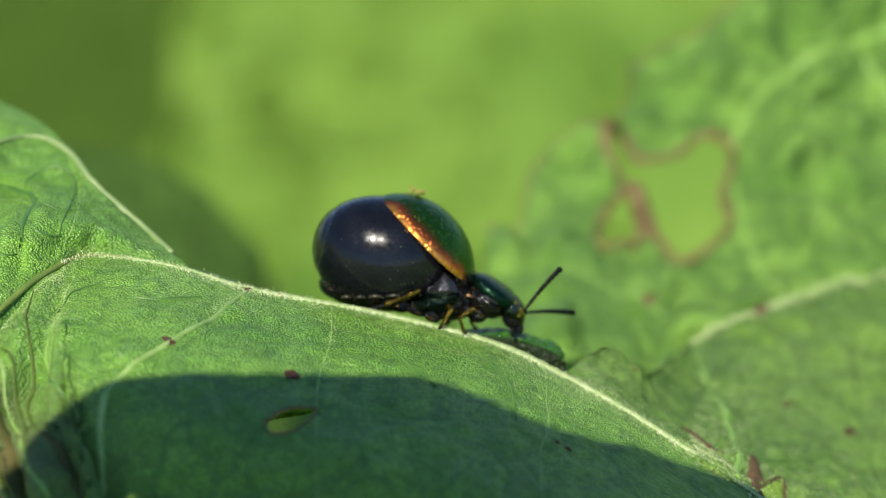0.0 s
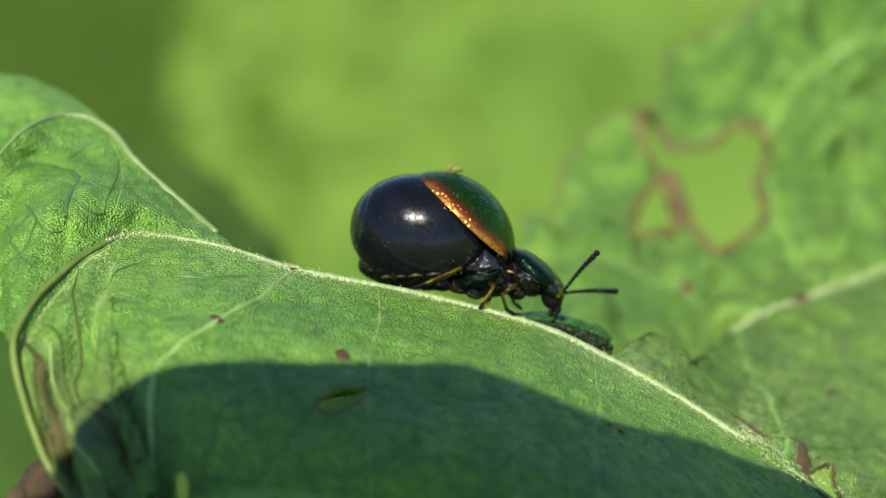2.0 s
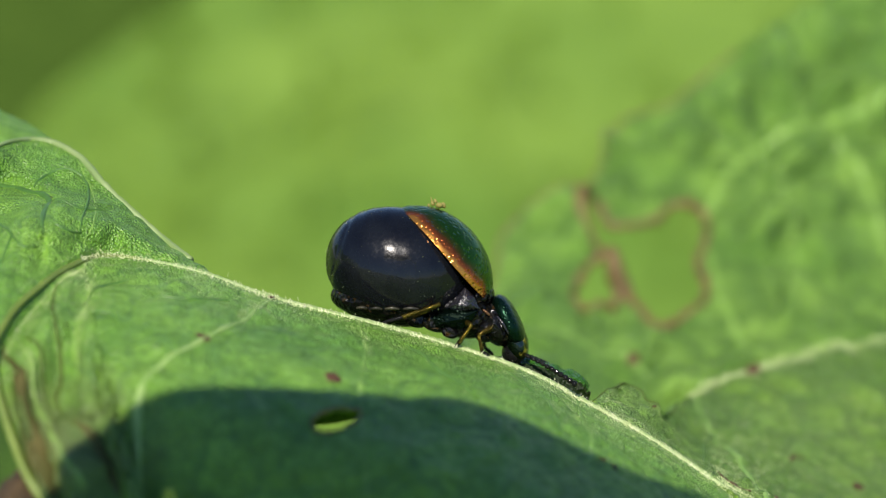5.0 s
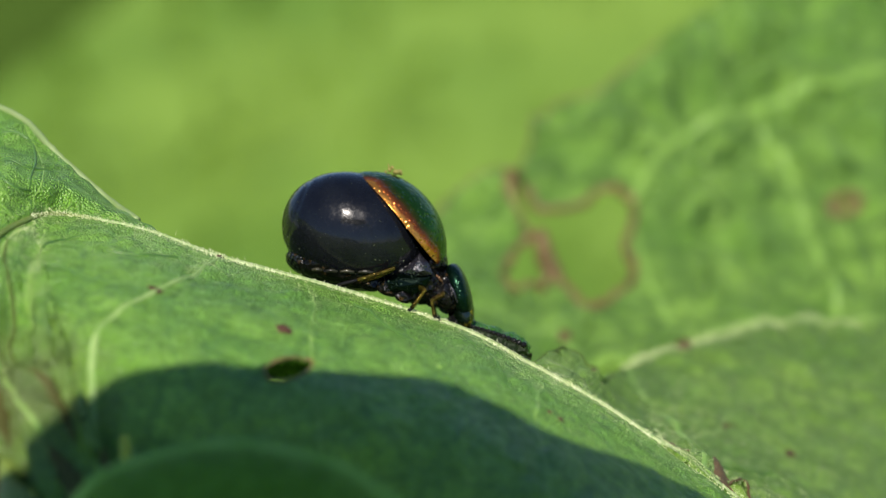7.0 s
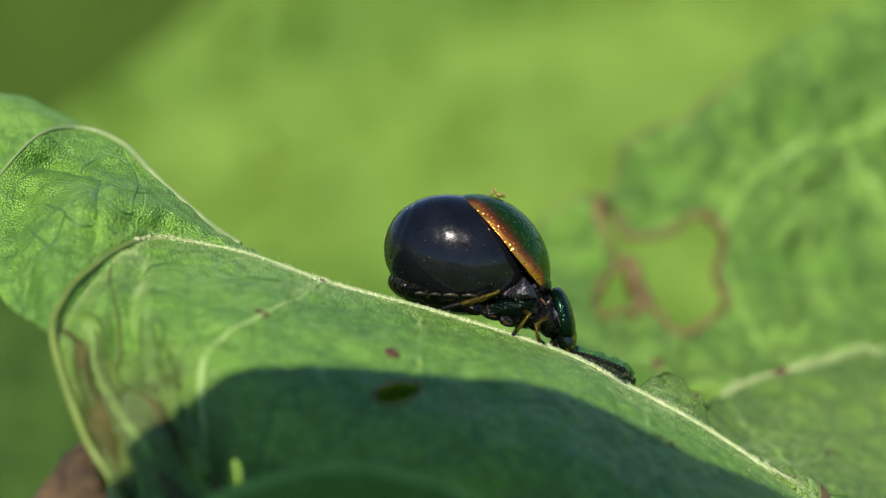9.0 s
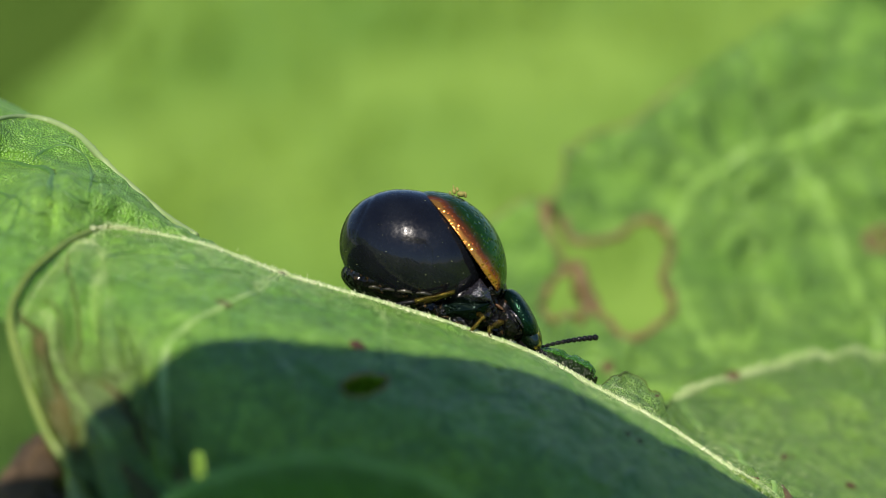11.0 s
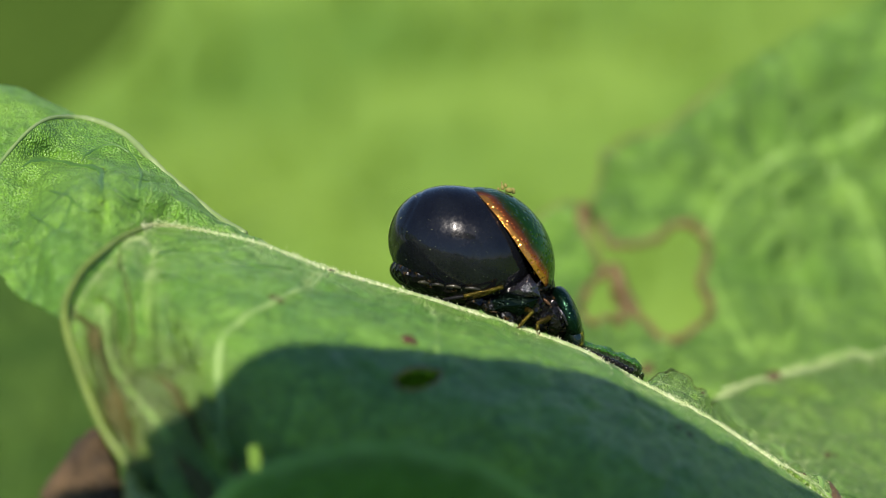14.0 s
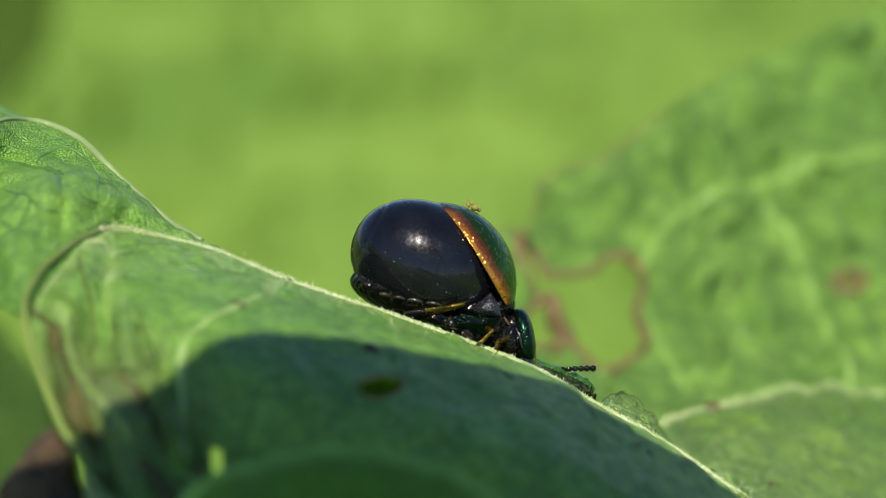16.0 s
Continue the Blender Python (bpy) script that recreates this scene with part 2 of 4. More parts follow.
# ---- the meadow ----
def meadow_material():
    m, nodes, links, bsdf = material("meadow_ground")
    co = nodes.new("ShaderNodeNewGeometry").outputs["Position"]
    a = texture(nodes, links, "ShaderNodeTexNoise", 7, co, Detail=3)
    b = texture(nodes, links, "ShaderNodeTexNoise", 60, co, Detail=4)
    col = ramp(nodes, links, a.outputs["Fac"], [(0.35, (0.105, 0.205, 0.027)), (0.65, (0.190, 0.310, 0.046))])
    col = mixed(nodes, links, 0.4, col, ramp(nodes, links, b.outputs["Fac"], [(0.3, (0.8, 0.8, 0.8)), (0.7, (1.2, 1.2, 1.2))]), "MULTIPLY")
    links.new(col, bsdf.inputs["Base Color"])
    bsdf.inputs["Roughness"].default_value = 0.9
    bsdf.inputs["Specular IOR Level"].default_value = 0.1
    bump(nodes, links, bsdf, b.outputs["Fac"], 0.5, 0.006)
    return m


MEADOW = meadow_material()
GRASS = leaf_material("grass_blade", (0.162, 0.275, 0.036), (0.215, 0.34, 0.05), (0.18, 0.30, 0.042), translucent=0.3, cell=60, sheen=0, rough=0.6, spec=0.15)
# dark olive that carries the shade of the area behind the leaf
WEED = leaf_material("weed_shade", (0.048, 0.092, 0.012), (0.066, 0.118, 0.017), (0.05, 0.1, 0.013), translucent=0.1, cell=60, sheen=0, rough=0.7, spec=0.08)
tagged(part("ground", ([(-60, -60, 0), (60, -60, 0), (60, 60, 0), (-60, 60, 0)], [], [(0, 1, 2, 3)]), MEADOW, smooth=False),
       "sunlit green meadow ground far below the leaf", "ground", kind="structure")


def blades(count, place, height, width, seed):
    rng = random.Random(seed)
    verts, faces = [], []
    for _ in range(count):
        x, y = place(rng)
        h, w, a = rng.uniform(*height), rng.uniform(*width), rng.uniform(0, 6.28)
        lean = Vector((rng.gauss(0, 0.7), rng.gauss(0, 0.7), 0)) * h
        side = Vector((math.cos(a), math.sin(a), 0)) * w
        k = len(verts)
        for s in (0, 0.4, 0.75):
            c = Vector((x, y, 0)) + lean * s * s + Vector((0, 0, h * (s - 0.25 * s * s)))
            verts += [c - side * (1 - s * 0.6), c + side * (1 - s * 0.6)]
        verts.append(Vector((x, y, 0)) + lean + Vector((0, 0, h * 0.72)))
        faces += [(k, k + 1, k + 3, k + 2), (k + 2, k + 3, k + 5, k + 4), (k + 4, k + 5, k + 6)]
    return verts, [], faces


def meadow_spot(rng):
    y = 0.45 + 2.6 * rng.random() ** 1.3
    return (rng.random() - 0.5) * (0.5 + y * 0.9), y


tagged(part("grass", blades(3200, meadow_spot, (0.015, 0.04), (0.002, 0.005), 4), GRASS), "blurred sunlit meadow grass behind the leaf", "grass", kind="stuff")


def weed():
    """A broad-leaved plant added some way behind the dock leaf for a shaded area."""
    base = plan(-130, 0, 385)
    base.z = 0
    ob = empty("weed", Matrix.Translation(base), "broad-leaved weed added in the meadow, shade put into its dark green", "plant")
    inv = ob.matrix_world.inverted()
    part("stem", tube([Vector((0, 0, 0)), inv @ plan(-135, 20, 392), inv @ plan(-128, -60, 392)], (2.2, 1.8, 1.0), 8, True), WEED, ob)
    for (dx, dz, y0, y1) in ((0, 0, -85, 30), (-14, 14, -20, 62), (-48, 8, -95, 55)):
        rows = []
        for k in range(6):
            f = k / 5
            y = y0 + (y1 - y0) * f
            edge = -76 - 0.68 * y + dx + 7 * math.sin(0.11 * y + dz)
            w = 90 * math.sin(math.pi * (0.12 + 0.8 * f)) ** 0.7
            rows.append([(edge - (1 - math.sin(math.pi * (0.1 + 0.8 * f))) * 12 - w * q, y - 8 * q, 385 + dz + 10 * math.sin(3 * q) - 6 * f) for q in (0, 0.33, 0.66, 1)])
        verts, edges, faces = sheet(puckered(loft(rows, 40, 40), 1.5, 0.05, dz + 3.0), None, 0.4)
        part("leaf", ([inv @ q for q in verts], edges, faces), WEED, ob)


weed()

# ---- the dock leaf ----
MIDRIB = [(-11.26, 5.48, 72), (-12.15, 4.2, 72.5), (-13.2, 1.75, 74), (-13.1, 0.6, 75.5), (-12.6, -0.17, 77), (-12.0, -0.77, 79),
          (-11.16, -1.03, 80.8), (-8.74, -0.59, 81), (-6.4, 0.2, 80.7), (-2.68, 1.16, 81), (0.6, 2.27, 81), (2.56, 3.27, 81.3),
          (4.56, 4.36, 81.7), (7.4, 6.37, 82.3), (10.3, 8.7, 83), (14, 12.2, 84)]
BLADE = MIDRIB
# along the beetle's stretch the crest lies farther back
MIDRIB = MIDRIB[:8] + [(-6.4, 0.25, 81.4), (-2.68, 1.32, 83.0), (0.6, 2.42, 83.8), (2.56, 3.44, 84.0), (4.56, 4.52, 83.3), (7.4, 6.42, 82.7)] + MIDRIB[14:]
leaf = empty("dock_leaf", Matrix.Translation(plan(-6.4, 0.2, 80.7)), "fresh green dock leaf arched over its midrib, chewed into holes", "leaf")
LEAF_INV = leaf.matrix_world.inverted()


def leaf_part(name, data, mat, label="", parent=None):
    verts = [LEAF_INV @ Vector(v) for v in data[0]]
    return part(name, (verts, data[1], data[2]), mat, parent or leaf, label)


def at(g, u, v):
    x, y = u * (len(g) - 1), v * (len(g[0]) - 1)
    i, j = min(int(x), len(g) - 2), min(int(y), len(g[0]) - 2)
    a, b = x - i, y - j
    return (g[i, j] * (1 - a) + g[i + 1, j] * a) * (1 - b) + (g[i, j + 1] * (1 - a) + g[i + 1, j + 1] * a) * b


def inside(poly, u, v):
    hit = False
    for (x0, y0), (x1, y1) in zip(poly, poly[1:] + poly[:1]):
        if (y0 > v) != (y1 > v) and u < x0 + (v - y0) * (x1 - x0) / (y1 - y0):
            hit = not hit
    return hit


def outside(polys):
    """keep() for a sheet: everywhere but in the holes."""
    boxes = [(min(p[0] for p in q), max(p[0] for p in q), min(p[1] for p in q), max(p[1] for p in q), q) for q in polys]
    return lambda u, v: not any(a <= u <= b and c <= v <= d and inside(q, u, v) for a, b, c, d, q in boxes)


def smooth_ring(poly, n, wobble=0.0, seed=0):
    p = spline(np.array(poly + poly[:1], float), n)[:-1]
    for k in range(len(p)):
        p[k] += wobble * np.array([noise.noise(Vector((k * 0.9, seed, 0))), noise.noise(Vector((k * 0.9, seed, 5)))])
    return [tuple(q) for q in p]


def rim(g, ring, radius, mat, name, label="", closed=True):
    pts = [at(g, *q) for q in (list(ring) + list(ring[:1]) if closed else ring)]
    r = [radius * (0.55 + 0.9 * abs(noise.noise(Vector((k * 0.37, radius * 50, 1))))) for k in range(len(pts))]
    return leaf_part(name, tube(pts, r, 8), mat, label)


def vein(g, line, r0, r1, n=40, name="side_vein", mat=None, sunk=0.6):
    """A side vein that stands out of the blade by less than half."""
    uv = spline(np.array(line, float), n)
    out = grid_normals(g)
    r = np.linspace(r0, r1, n) * np.array([0.85 + 0.4 * noise.noise(Vector((k * 0.35, r0 * 90, 2))) for k in range(n)])
    pts = []
    for q, w in zip(uv, r):
        d = at(out, *q)
        d = -d if d[1] > 0 else d
        pts.append(at(g, *q) - d * w * sunk)
    return leaf_part(name, tube(pts, r, 9), mat or VEIN_THIN)


def stain(g, u, v, radius, seed, name="red_spot"):
    """A flat irregular scab that lies on the blade."""
    rng = random.Random(seed)
    c = at(g, u, v)
    du, dv = at(g, min(u + 0.004, 1), v) - c, at(g, u, min(v + 0.008, 1)) - c
    du, dv = du / np.linalg.norm(du), dv / np.linalg.norm(dv)
    nrm = np.cross(du, dv)
    nrm = -nrm if nrm[1] > 0 else nrm
    verts, faces = [plan(*(c + nrm * 0.05))], []
    for ring, h in ((0.6, 0.045), (1.0, 0.004)):
        for k in range(14):
            a = 2 * math.pi * k / 14
            r = radius * ring * (0.75 + 0.5 * rng.random())
            verts.append(plan(*(c + du * r * math.cos(a) + dv * r * 0.9 * math.sin(a) + nrm * h)))
    for k in range(14):
        l = (k + 1) % 14
        faces += [(0, 1 + k, 1 + l), (1 + k, 15 + k, 15 + l, 1 + l)]
    return leaf_part(name, (verts, [], faces), RED)


def band(g, line, w0, w1, n=50, name="brown_shade_furrow", mat=None):
    """A thin strip that lies along a furrow of the blade and tapers at both ends: withering, veinlets or shade as
    colour.
    """
    uv = spline(np.array(line, float), n)
    out = grid_normals(g)
    mid = np.array([at(g, *q) for q in uv])
    nrm = np.array([at(out, *q) for q in uv])
    nrm[nrm[:, 1] > 0] *= -1
    side = np.cross(np.gradient(mid, axis=0), nrm)
    side /= np.linalg.norm(side, axis=1, keepdims=True)
    verts, faces = [], []
    for k in range(n):
        f = k / (n - 1)
        w = (w0 + (w1 - w0) * f) * min(1, 6 * f + 0.1, 6 * (1 - f) + 0.1)
        a = w * (0.8 + 0.5 * noise.noise(Vector((k * 0.5, w0 * 30, 4))))
        b = w * (0.8 + 0.5 * noise.noise(Vector((k * 0.5, w0 * 30, 9))))
        for off, h in ((-a, -0.02), (-a * 0.6, 0.035), (0, 0.045), (b * 0.6, 0.035), (b, -0.02)):
            verts.append(plan(*(mid[k] + side[k] * off + nrm[k] * h)))
        if k:
            faces += [(5 * k + j - 5, 5 * k + j, 5 * k + j + 1, 5 * k + j - 4) for j in range(4)]
    return leaf_part(name, (verts, [], faces), mat or PLEAT)


def patch(g, ring, lift, mat, name, label=""):
    """A thin withered skin over part of the blade, a little proud of it."""
    out = grid_normals(g)

    def raised(q, h):
        d = at(out, *q)
        return plan(*(at(g, *q) + (-d if d[1] > 0 else d) * h))

    n = len(ring)
    mid = tuple(np.mean(np.array(ring), axis=0))
    inner = [tuple(np.array(mid) + (np.array(q) - mid) * 0.55) for q in ring]
    verts = [raised(q, -0.02) for q in ring] + [raised(q, lift * (0.7 + 0.6 * noise.noise(Vector((k * 0.7, 3, 1))))) for k, q in enumerate(inner)] + [raised(mid, lift)]
    faces = []
    for k in range(n):
        e = (k + 1) % n
        faces += [(k, e, n + e, n + k), (n + k, n + e, 2 * n)]
    return leaf_part(name, (verts, [], faces), mat, label)


RUST = plain_material("rusty_brown", (0.062, 0.034, 0.012), (0.155, 0.088, 0.030), 1600, 0.5, relief=0.8, depth=0.00008, spec=0.35)
VEIN_THIN = plain_material("thin_vein", (0.15, 0.29, 0.042), (0.22, 0.37, 0.07), 1200, 0.45, relief=0.6, depth=0.00005)
SOFT_VEIN = plain_material("soft_vein", (0.165, 0.30, 0.058), (0.27, 0.395, 0.115), 2000, 0.5, relief=0.6, depth=0.00006)
DARK_VEIN = plain_material("dark_veinlet", (0.045, 0.125, 0.018), (0.075, 0.18, 0.028), 1200, 0.5, relief=0.5)
CORD = plain_material("olive_cord", (0.11, 0.165, 0.024), (0.17, 0.235, 0.040), 900, 0.5, relief=0.6, depth=0.00006)
RED = plain_material("red_spot", (0.050, 0.024, 0.014), (0.115, 0.058, 0.032), 3000, 0.6, relief=0.6, spec=0.2)
BRISTLE = plain_material("glassy_bristle", (0.48, 0.57, 0.25), (0.78, 0.82, 0.54), 3000, 0.22)
PAPILLA = plain_material("pale_papilla", (0.36, 0.47, 0.17), (0.60, 0.66, 0.36), 3000, 0.28)


def front_control():
    """From the midrib towards the viewer: the near half of the leaf, which slopes down and then hangs."""
    rows = []
    left = [(0, 0, 0), (0.8, 0.6, -0.6), (1.8, 1.6, -1.4), (3, 3.5, -2.0), (4, 7, -3)]
    fold = [(0, 0, 0), (1.3, 1.2, -0.8), (3.0, 3.0, -3.2), (5, 6, -5.5), (6, 10, -6.5)]
    right = [(0, 0, 0), (0.15, 0.75, -2.6), (0.35, 1.75, -5.6), (0.7, 3.6, -8.4), (1, 7.5, -10)]
    for i, m in enumerate(BLADE):
        if i <= 3:
            f, a, b = i / 3, left, fold
        else:
            f, a, b = min(1, (i - 3) / 3.5), fold, right
        rows.append([MIDRIB[i]] + [tuple(m[k] + (1 - f) * p[k] + f * q[k] for k in range(3)) for p, q in zip(a[1:], b[1:])])
    return rows


front = loft(front_control(), 460, 230)
fn = grid_normals(front)
U, V = np.meshgrid(np.linspace(0, 1, 460), np.linspace(0, 1, 230), indexing="ij")
# pleats run down beside the foot of the midrib
pleat = np.sin(2 * math.pi * (V * 3.4 + 0.6 * U)) * 0.30 * np.clip((0.36 - U) / 0.12, 0, 1) * np.clip(V / 0.06, 0, 1) * np.clip((0.75 - V) / 0.2, 0, 1)
front = front + fn * pleat[..., None]
front = puckered(front, 0.09, 0.6, 3.0, 0.12, 0.62, 0.08)
HOLE = smooth_ring([(0.556, 0.654), (0.566, 0.604), (0.578, 0.573), (0.577, 0.611), (0.568, 0.669), (0.558, 0.684)], 40, 0.001, 2)
SLIT = smooth_ring([(0.453, 0.884), (0.462, 0.878), (0.464, 0.915), (0.455, 0.922)], 24, 0.0006, 3)
leaf_part("near_blade", sheet(front, outside([HOLE, SLIT])), LEAF, "near half of the blade, partly in shade")
rim(front, HOLE, 0.05, BROWN, "hole_rim", "thin brown rim of a chewed hole")
rim(front, SLIT, 0.04, VEIN_THIN, "hole_rim")
# a dark strip added behind the hole in place of the shade seen through it
HOLE_STRIP = [[(-6.6, 2.75, 76.2), (-6.6, 2.95, 76.3), (-6.6, 3.1, 76.4)], [(-5.6, 2.55, 76.5), (-5.6, 3.1, 76.7), (-5.55, 3.62, 76.9)], [(-4.8, 2.45, 76.7), (-4.8, 3.0, 76.9), (-4.75, 3.56, 77.1)],
       [(-4.0, 2.4, 76.9), (-4.0, 2.9, 77.1), (-3.95, 3.43, 77.3)], [(-3.0, 2.35, 77.1), (-3.0, 2.7, 77.3), (-2.95, 3.05, 77.5)]]
leaf_part("hole_shade", sheet(puckered(loft(HOLE_STRIP, 50, 30), 0.05, 1.0, 44.0)), LEAF_SHADE, "added dark strip behind the hole that stands for the shade there")
vein(front, [(0.531, 0.02), (0.513, 0.286), (0.486, 0.469), (0.456, 0.604), (0.439, 0.684), (0.432, 0.767), (0.431, 0.847), (0.43, 0.93)], 0.08, 0.19, 60, "side_vein", SOFT_VEIN, 0.5)
vein(front, [(0.574, 0.02), (0.581, 0.238), (0.579, 0.479), (0.579, 0.697), (0.579, 0.92)], 0.06, 0.07, 50, sunk=0.78)
vein(front, [(0.722, 0.02), (0.731, 0.308), (0.725, 0.446), (0.723, 0.634), (0.722, 0.9)], 0.06, 0.08, 50, sunk=0.78)
vein(front, [(0.65, 0.05), (0.657, 0.30), (0.655, 0.55), (0.652, 0.9)], 0.03, 0.05, 40, sunk=0.8)
vein(front, [(0.36, 0.24), (0.332, 0.298), (0.249, 0.323), (0.22, 0.34)], 0.05, 0.05, 40)
vein(front, [(0.185, 0.10), (0.158, 0.237), (0.141, 0.34), (0.132, 0.43), (0.133, 0.50), (0.136, 0.56)], 0.06, 0.09, 50, "side_vein", VEIN_THIN, 0.5)
vein(front, [(0.384, 0.14), (0.355, 0.25), (0.325, 0.33), (0.273, 0.358)], 0.035, 0.04, 40, "side_vein", VEIN_THIN, 0.5)
# brown of the furrows: withering plus the folds' shade, put into colour
PLEAT = plain_material("brown_shade_furrow", (0.048, 0.058, 0.014), (0.092, 0.082, 0.025), 900, 0.7, relief=0.5, spec=0.15)
# dark olive: shade painted into creases, and the chewed edge's own colour
CREASE = plain_material("crease_shade_dark_edge", (0.050, 0.082, 0.016), (0.080, 0.115, 0.024), 1300, 0.7, relief=0.5, spec=0.15)
band(front, [(0.17, 0.03), (0.155, 0.12), (0.137, 0.195), (0.121, 0.262), (0.094, 0.268), (0.063, 0.268)], 0.08, 0.36, 60)
band(front, [(0.145, 0.125), (0.125, 0.150), (0.10, 0.18), (0.075, 0.215)], 0.10, 0.22, 40)
band(front, [(0.168, 0.432), (0.180, 0.48), (0.187, 0.521), (0.195, 0.60), (0.205, 0.68), (0.21, 0.80)], 0.10, 0.46, 60)
band(front, [(0.135, 0.58), (0.14, 0.66), (0.15, 0.78)], 0.20, 0.45, 40)
# two dark strips put the shade of the creases into colour
band(front, [(0.30, 0.07), (0.273, 0.122), (0.25, 0.19), (0.228, 0.259), (0.20, 0.30), (0.179, 0.323), (0.168, 0.432)], 0.05, 0.10, 60, "crease_shade", CREASE)
band(front, [(0.20, 0.10), (0.185, 0.20), (0.168, 0.30), (0.155, 0.40)], 0.05, 0.07, 40, "crease_shade", CREASE)
for line in ([(0.36, 0.40), (0.403, 0.441), (0.423, 0.481), (0.445, 0.504)], [(0.345, 0.50), (0.374, 0.55), (0.410, 0.625), (0.436, 0.655)], [(0.42, 0.20), (0.38, 0.26), (0.33, 0.27)], [(0.228, 0.286), (0.266, 0.439), (0.298, 0.538), (0.34, 0.62)],
             [(0.60, 0.12), (0.62, 0.25), (0.64, 0.34)], [(0.50, 0.15), (0.47, 0.25), (0.44, 0.28)], [(0.66, 0.10), (0.69, 0.22), (0.70, 0.36)]):
    band(front, line, 0.05, 0.03, 30, "dark_veinlet", DARK_VEIN)
for (u, v, r, s) in ((0.486, 0.460, 0.24, 1), (0.566, 0.470, 0.24, 2), (0.530, 0.012, 0.17, 3), (0.751, 0.39, 0.10, 4), (0.548, 0.004, 0.07, 5), (0.740, 0.385, 0.08, 6)):
    stain(front, u, v, r, s)
for (u, v, r, s) in ((0.721, 0.185, 0.10, 7), (0.646, 0.414, 0.11, 8)):
    stain(front, u, v, r, s, "pale_speck").data.materials[0] = VEIN_THIN

UNDER = [[(x, y, z), (x + 0.1, y + 0.2, z + 1.5), (x + 0.3, y + 0.8, z + 4.0), (x + 0.45, y + 2.2, z + 8.4), (x + 0.55, y + 3.9, z + 10)] for x, y, z in MIDRIB[6:12]]
under = puckered(loft(UNDER, 150, 80), 0.06, 0.8, 30.0)
# its dark green carries the shade behind the crest
leaf_part("back_slope", sheet(under), LEAF_SHADE, "slope behind the midrib")

SIDE = [
    [(2.2, 3.35, 83.9), (2.3, 3.45, 84.2), (2.45, 3.55, 84.5), (2.6, 3.6, 84.8), (2.6, 3.8, 85)],
    [(2.9, 3.68, 83.95), (3.05, 3.6, 84.5), (3.2, 3.45, 85.2), (3.35, 3.22, 86), (3.4, 3.4, 86.2)],
    [(3.6, 4.05, 83.6), (3.65, 3.85, 84.6), (3.7, 3.5, 86), (3.8, 3.2, 87.3), (3.85, 3.35, 87.5)],
    [(4.4, 4.48, 83.35), (4.45, 4.35, 84.5), (4.55, 4.05, 86.2), (4.75, 3.9, 87.7), (4.8, 4.05, 87.9)],
    [(5.2, 4.98, 83.1), (5.2, 4.95, 85.2), (5.25, 4.68, 88), (5.4, 4.35, 91.5), (5.45, 4.55, 91.8)],
    [(6.2, 5.6, 82.8), (6.1, 5.4, 87), (6.1, 4.9, 93), (6.35, 4.14, 98), (6.5, 4.9, 100)],
    [(7.4, 6.37, 82.3), (7.8, 6.2, 87.5), (8.2, 5.5, 94), (8.65, 3.5, 101), (8.9, 4.5, 104)],
    [(10.3, 8.7, 83), (10.9, 7.7, 89), (11.4, 5.4, 97), (12, 2.85, 103), (12.3, 3.9, 106)],
    [(14, 12.2, 84), (15, 9.7, 91.5), (16, 6, 99), (17, 2.7, 105), (17.5, 3.8, 108)],
    [(18, 16, 85), (20, 12, 93), (22, 6.5, 102), (23, 2.2, 108), (23.5, 3.8, 111)],
]
flank = puckered(loft(SIDE, 260, 170), 0.10, 0.6, 9.0, 0.28, 0.55, 0.10)
GAP = smooth_ring([(0.713, 0.045), (0.717, 0.074), (0.728, 0.125), (0.737, 0.09), (0.749, 0.03), (0.76, 0.031), (0.771, 0.004), (0.781, 0.0), (0.767, 0.0), (0.753, 0.0), (0.742, 0.0), (0.728, 0.0), (0.719, 0.022)], 60, 0.002, 6)
leaf_part("side_blade", sheet(flank, outside([GAP])), LEAF_SIDE, "side of the blade behind the midrib")
rim(flank, GAP, 0.06, RUST, "hole_rim", "thin rusty rim of a torn gap")
patch(flank, smooth_ring([(0.683, 0.184), (0.692, 0.2), (0.706, 0.145), (0.717, 0.074), (0.712, 0.036), (0.704, 0.045), (0.693, 0.096)], 30, 0.001, 8), 0.10, RUST, "withered_corner", "rusty withered corner of the torn gap")
vein(flank, [(0.556, 0.745), (0.575, 0.587), (0.601, 0.485), (0.636, 0.365), (0.663, 0.247), (0.682, 0.099), (0.69, 0.03)], 0.10, 0.17, 50)
vein(flank, [(0.556, 0.755), (0.61, 0.755), (0.667, 0.755), (0.74, 0.755), (0.88, 0.755)], 0.11, 0.15, 60, "side_vein", VEIN_THIN, 0.2)
vein(flank, [(0.67, 0.30), (0.71, 0.42), (0.74, 0.5), (0.80, 0.54)], 0.04, 0.03, 30)
vein(flank, [(0.64, 0.48), (0.69, 0.58), (0.72, 0.66)], 0.03, 0.02, 30)
for (u, v, r, s) in ((0.718, 0.43, 0.20, 22), (0.728, 0.425, 0.12, 26), (0.787, 0.357, 0.24, 25), (0.323, 0.661, 0.10, 27)):
    stain(flank, u, v, r, s)
for line in ([(0.67, 0.12), (0.72, 0.22), (0.78, 0.30)], [(0.60, 0.50), (0.58, 0.40), (0.56, 0.2)], [(0.70, 0.62), (0.76, 0.60), (0.84, 0.64)], [(0.62, 0.56), (0.66, 0.64), (0.68, 0.72)]):
    band(flank, line, 0.05, 0.03, 30, "dark_veinlet", DARK_VEIN)
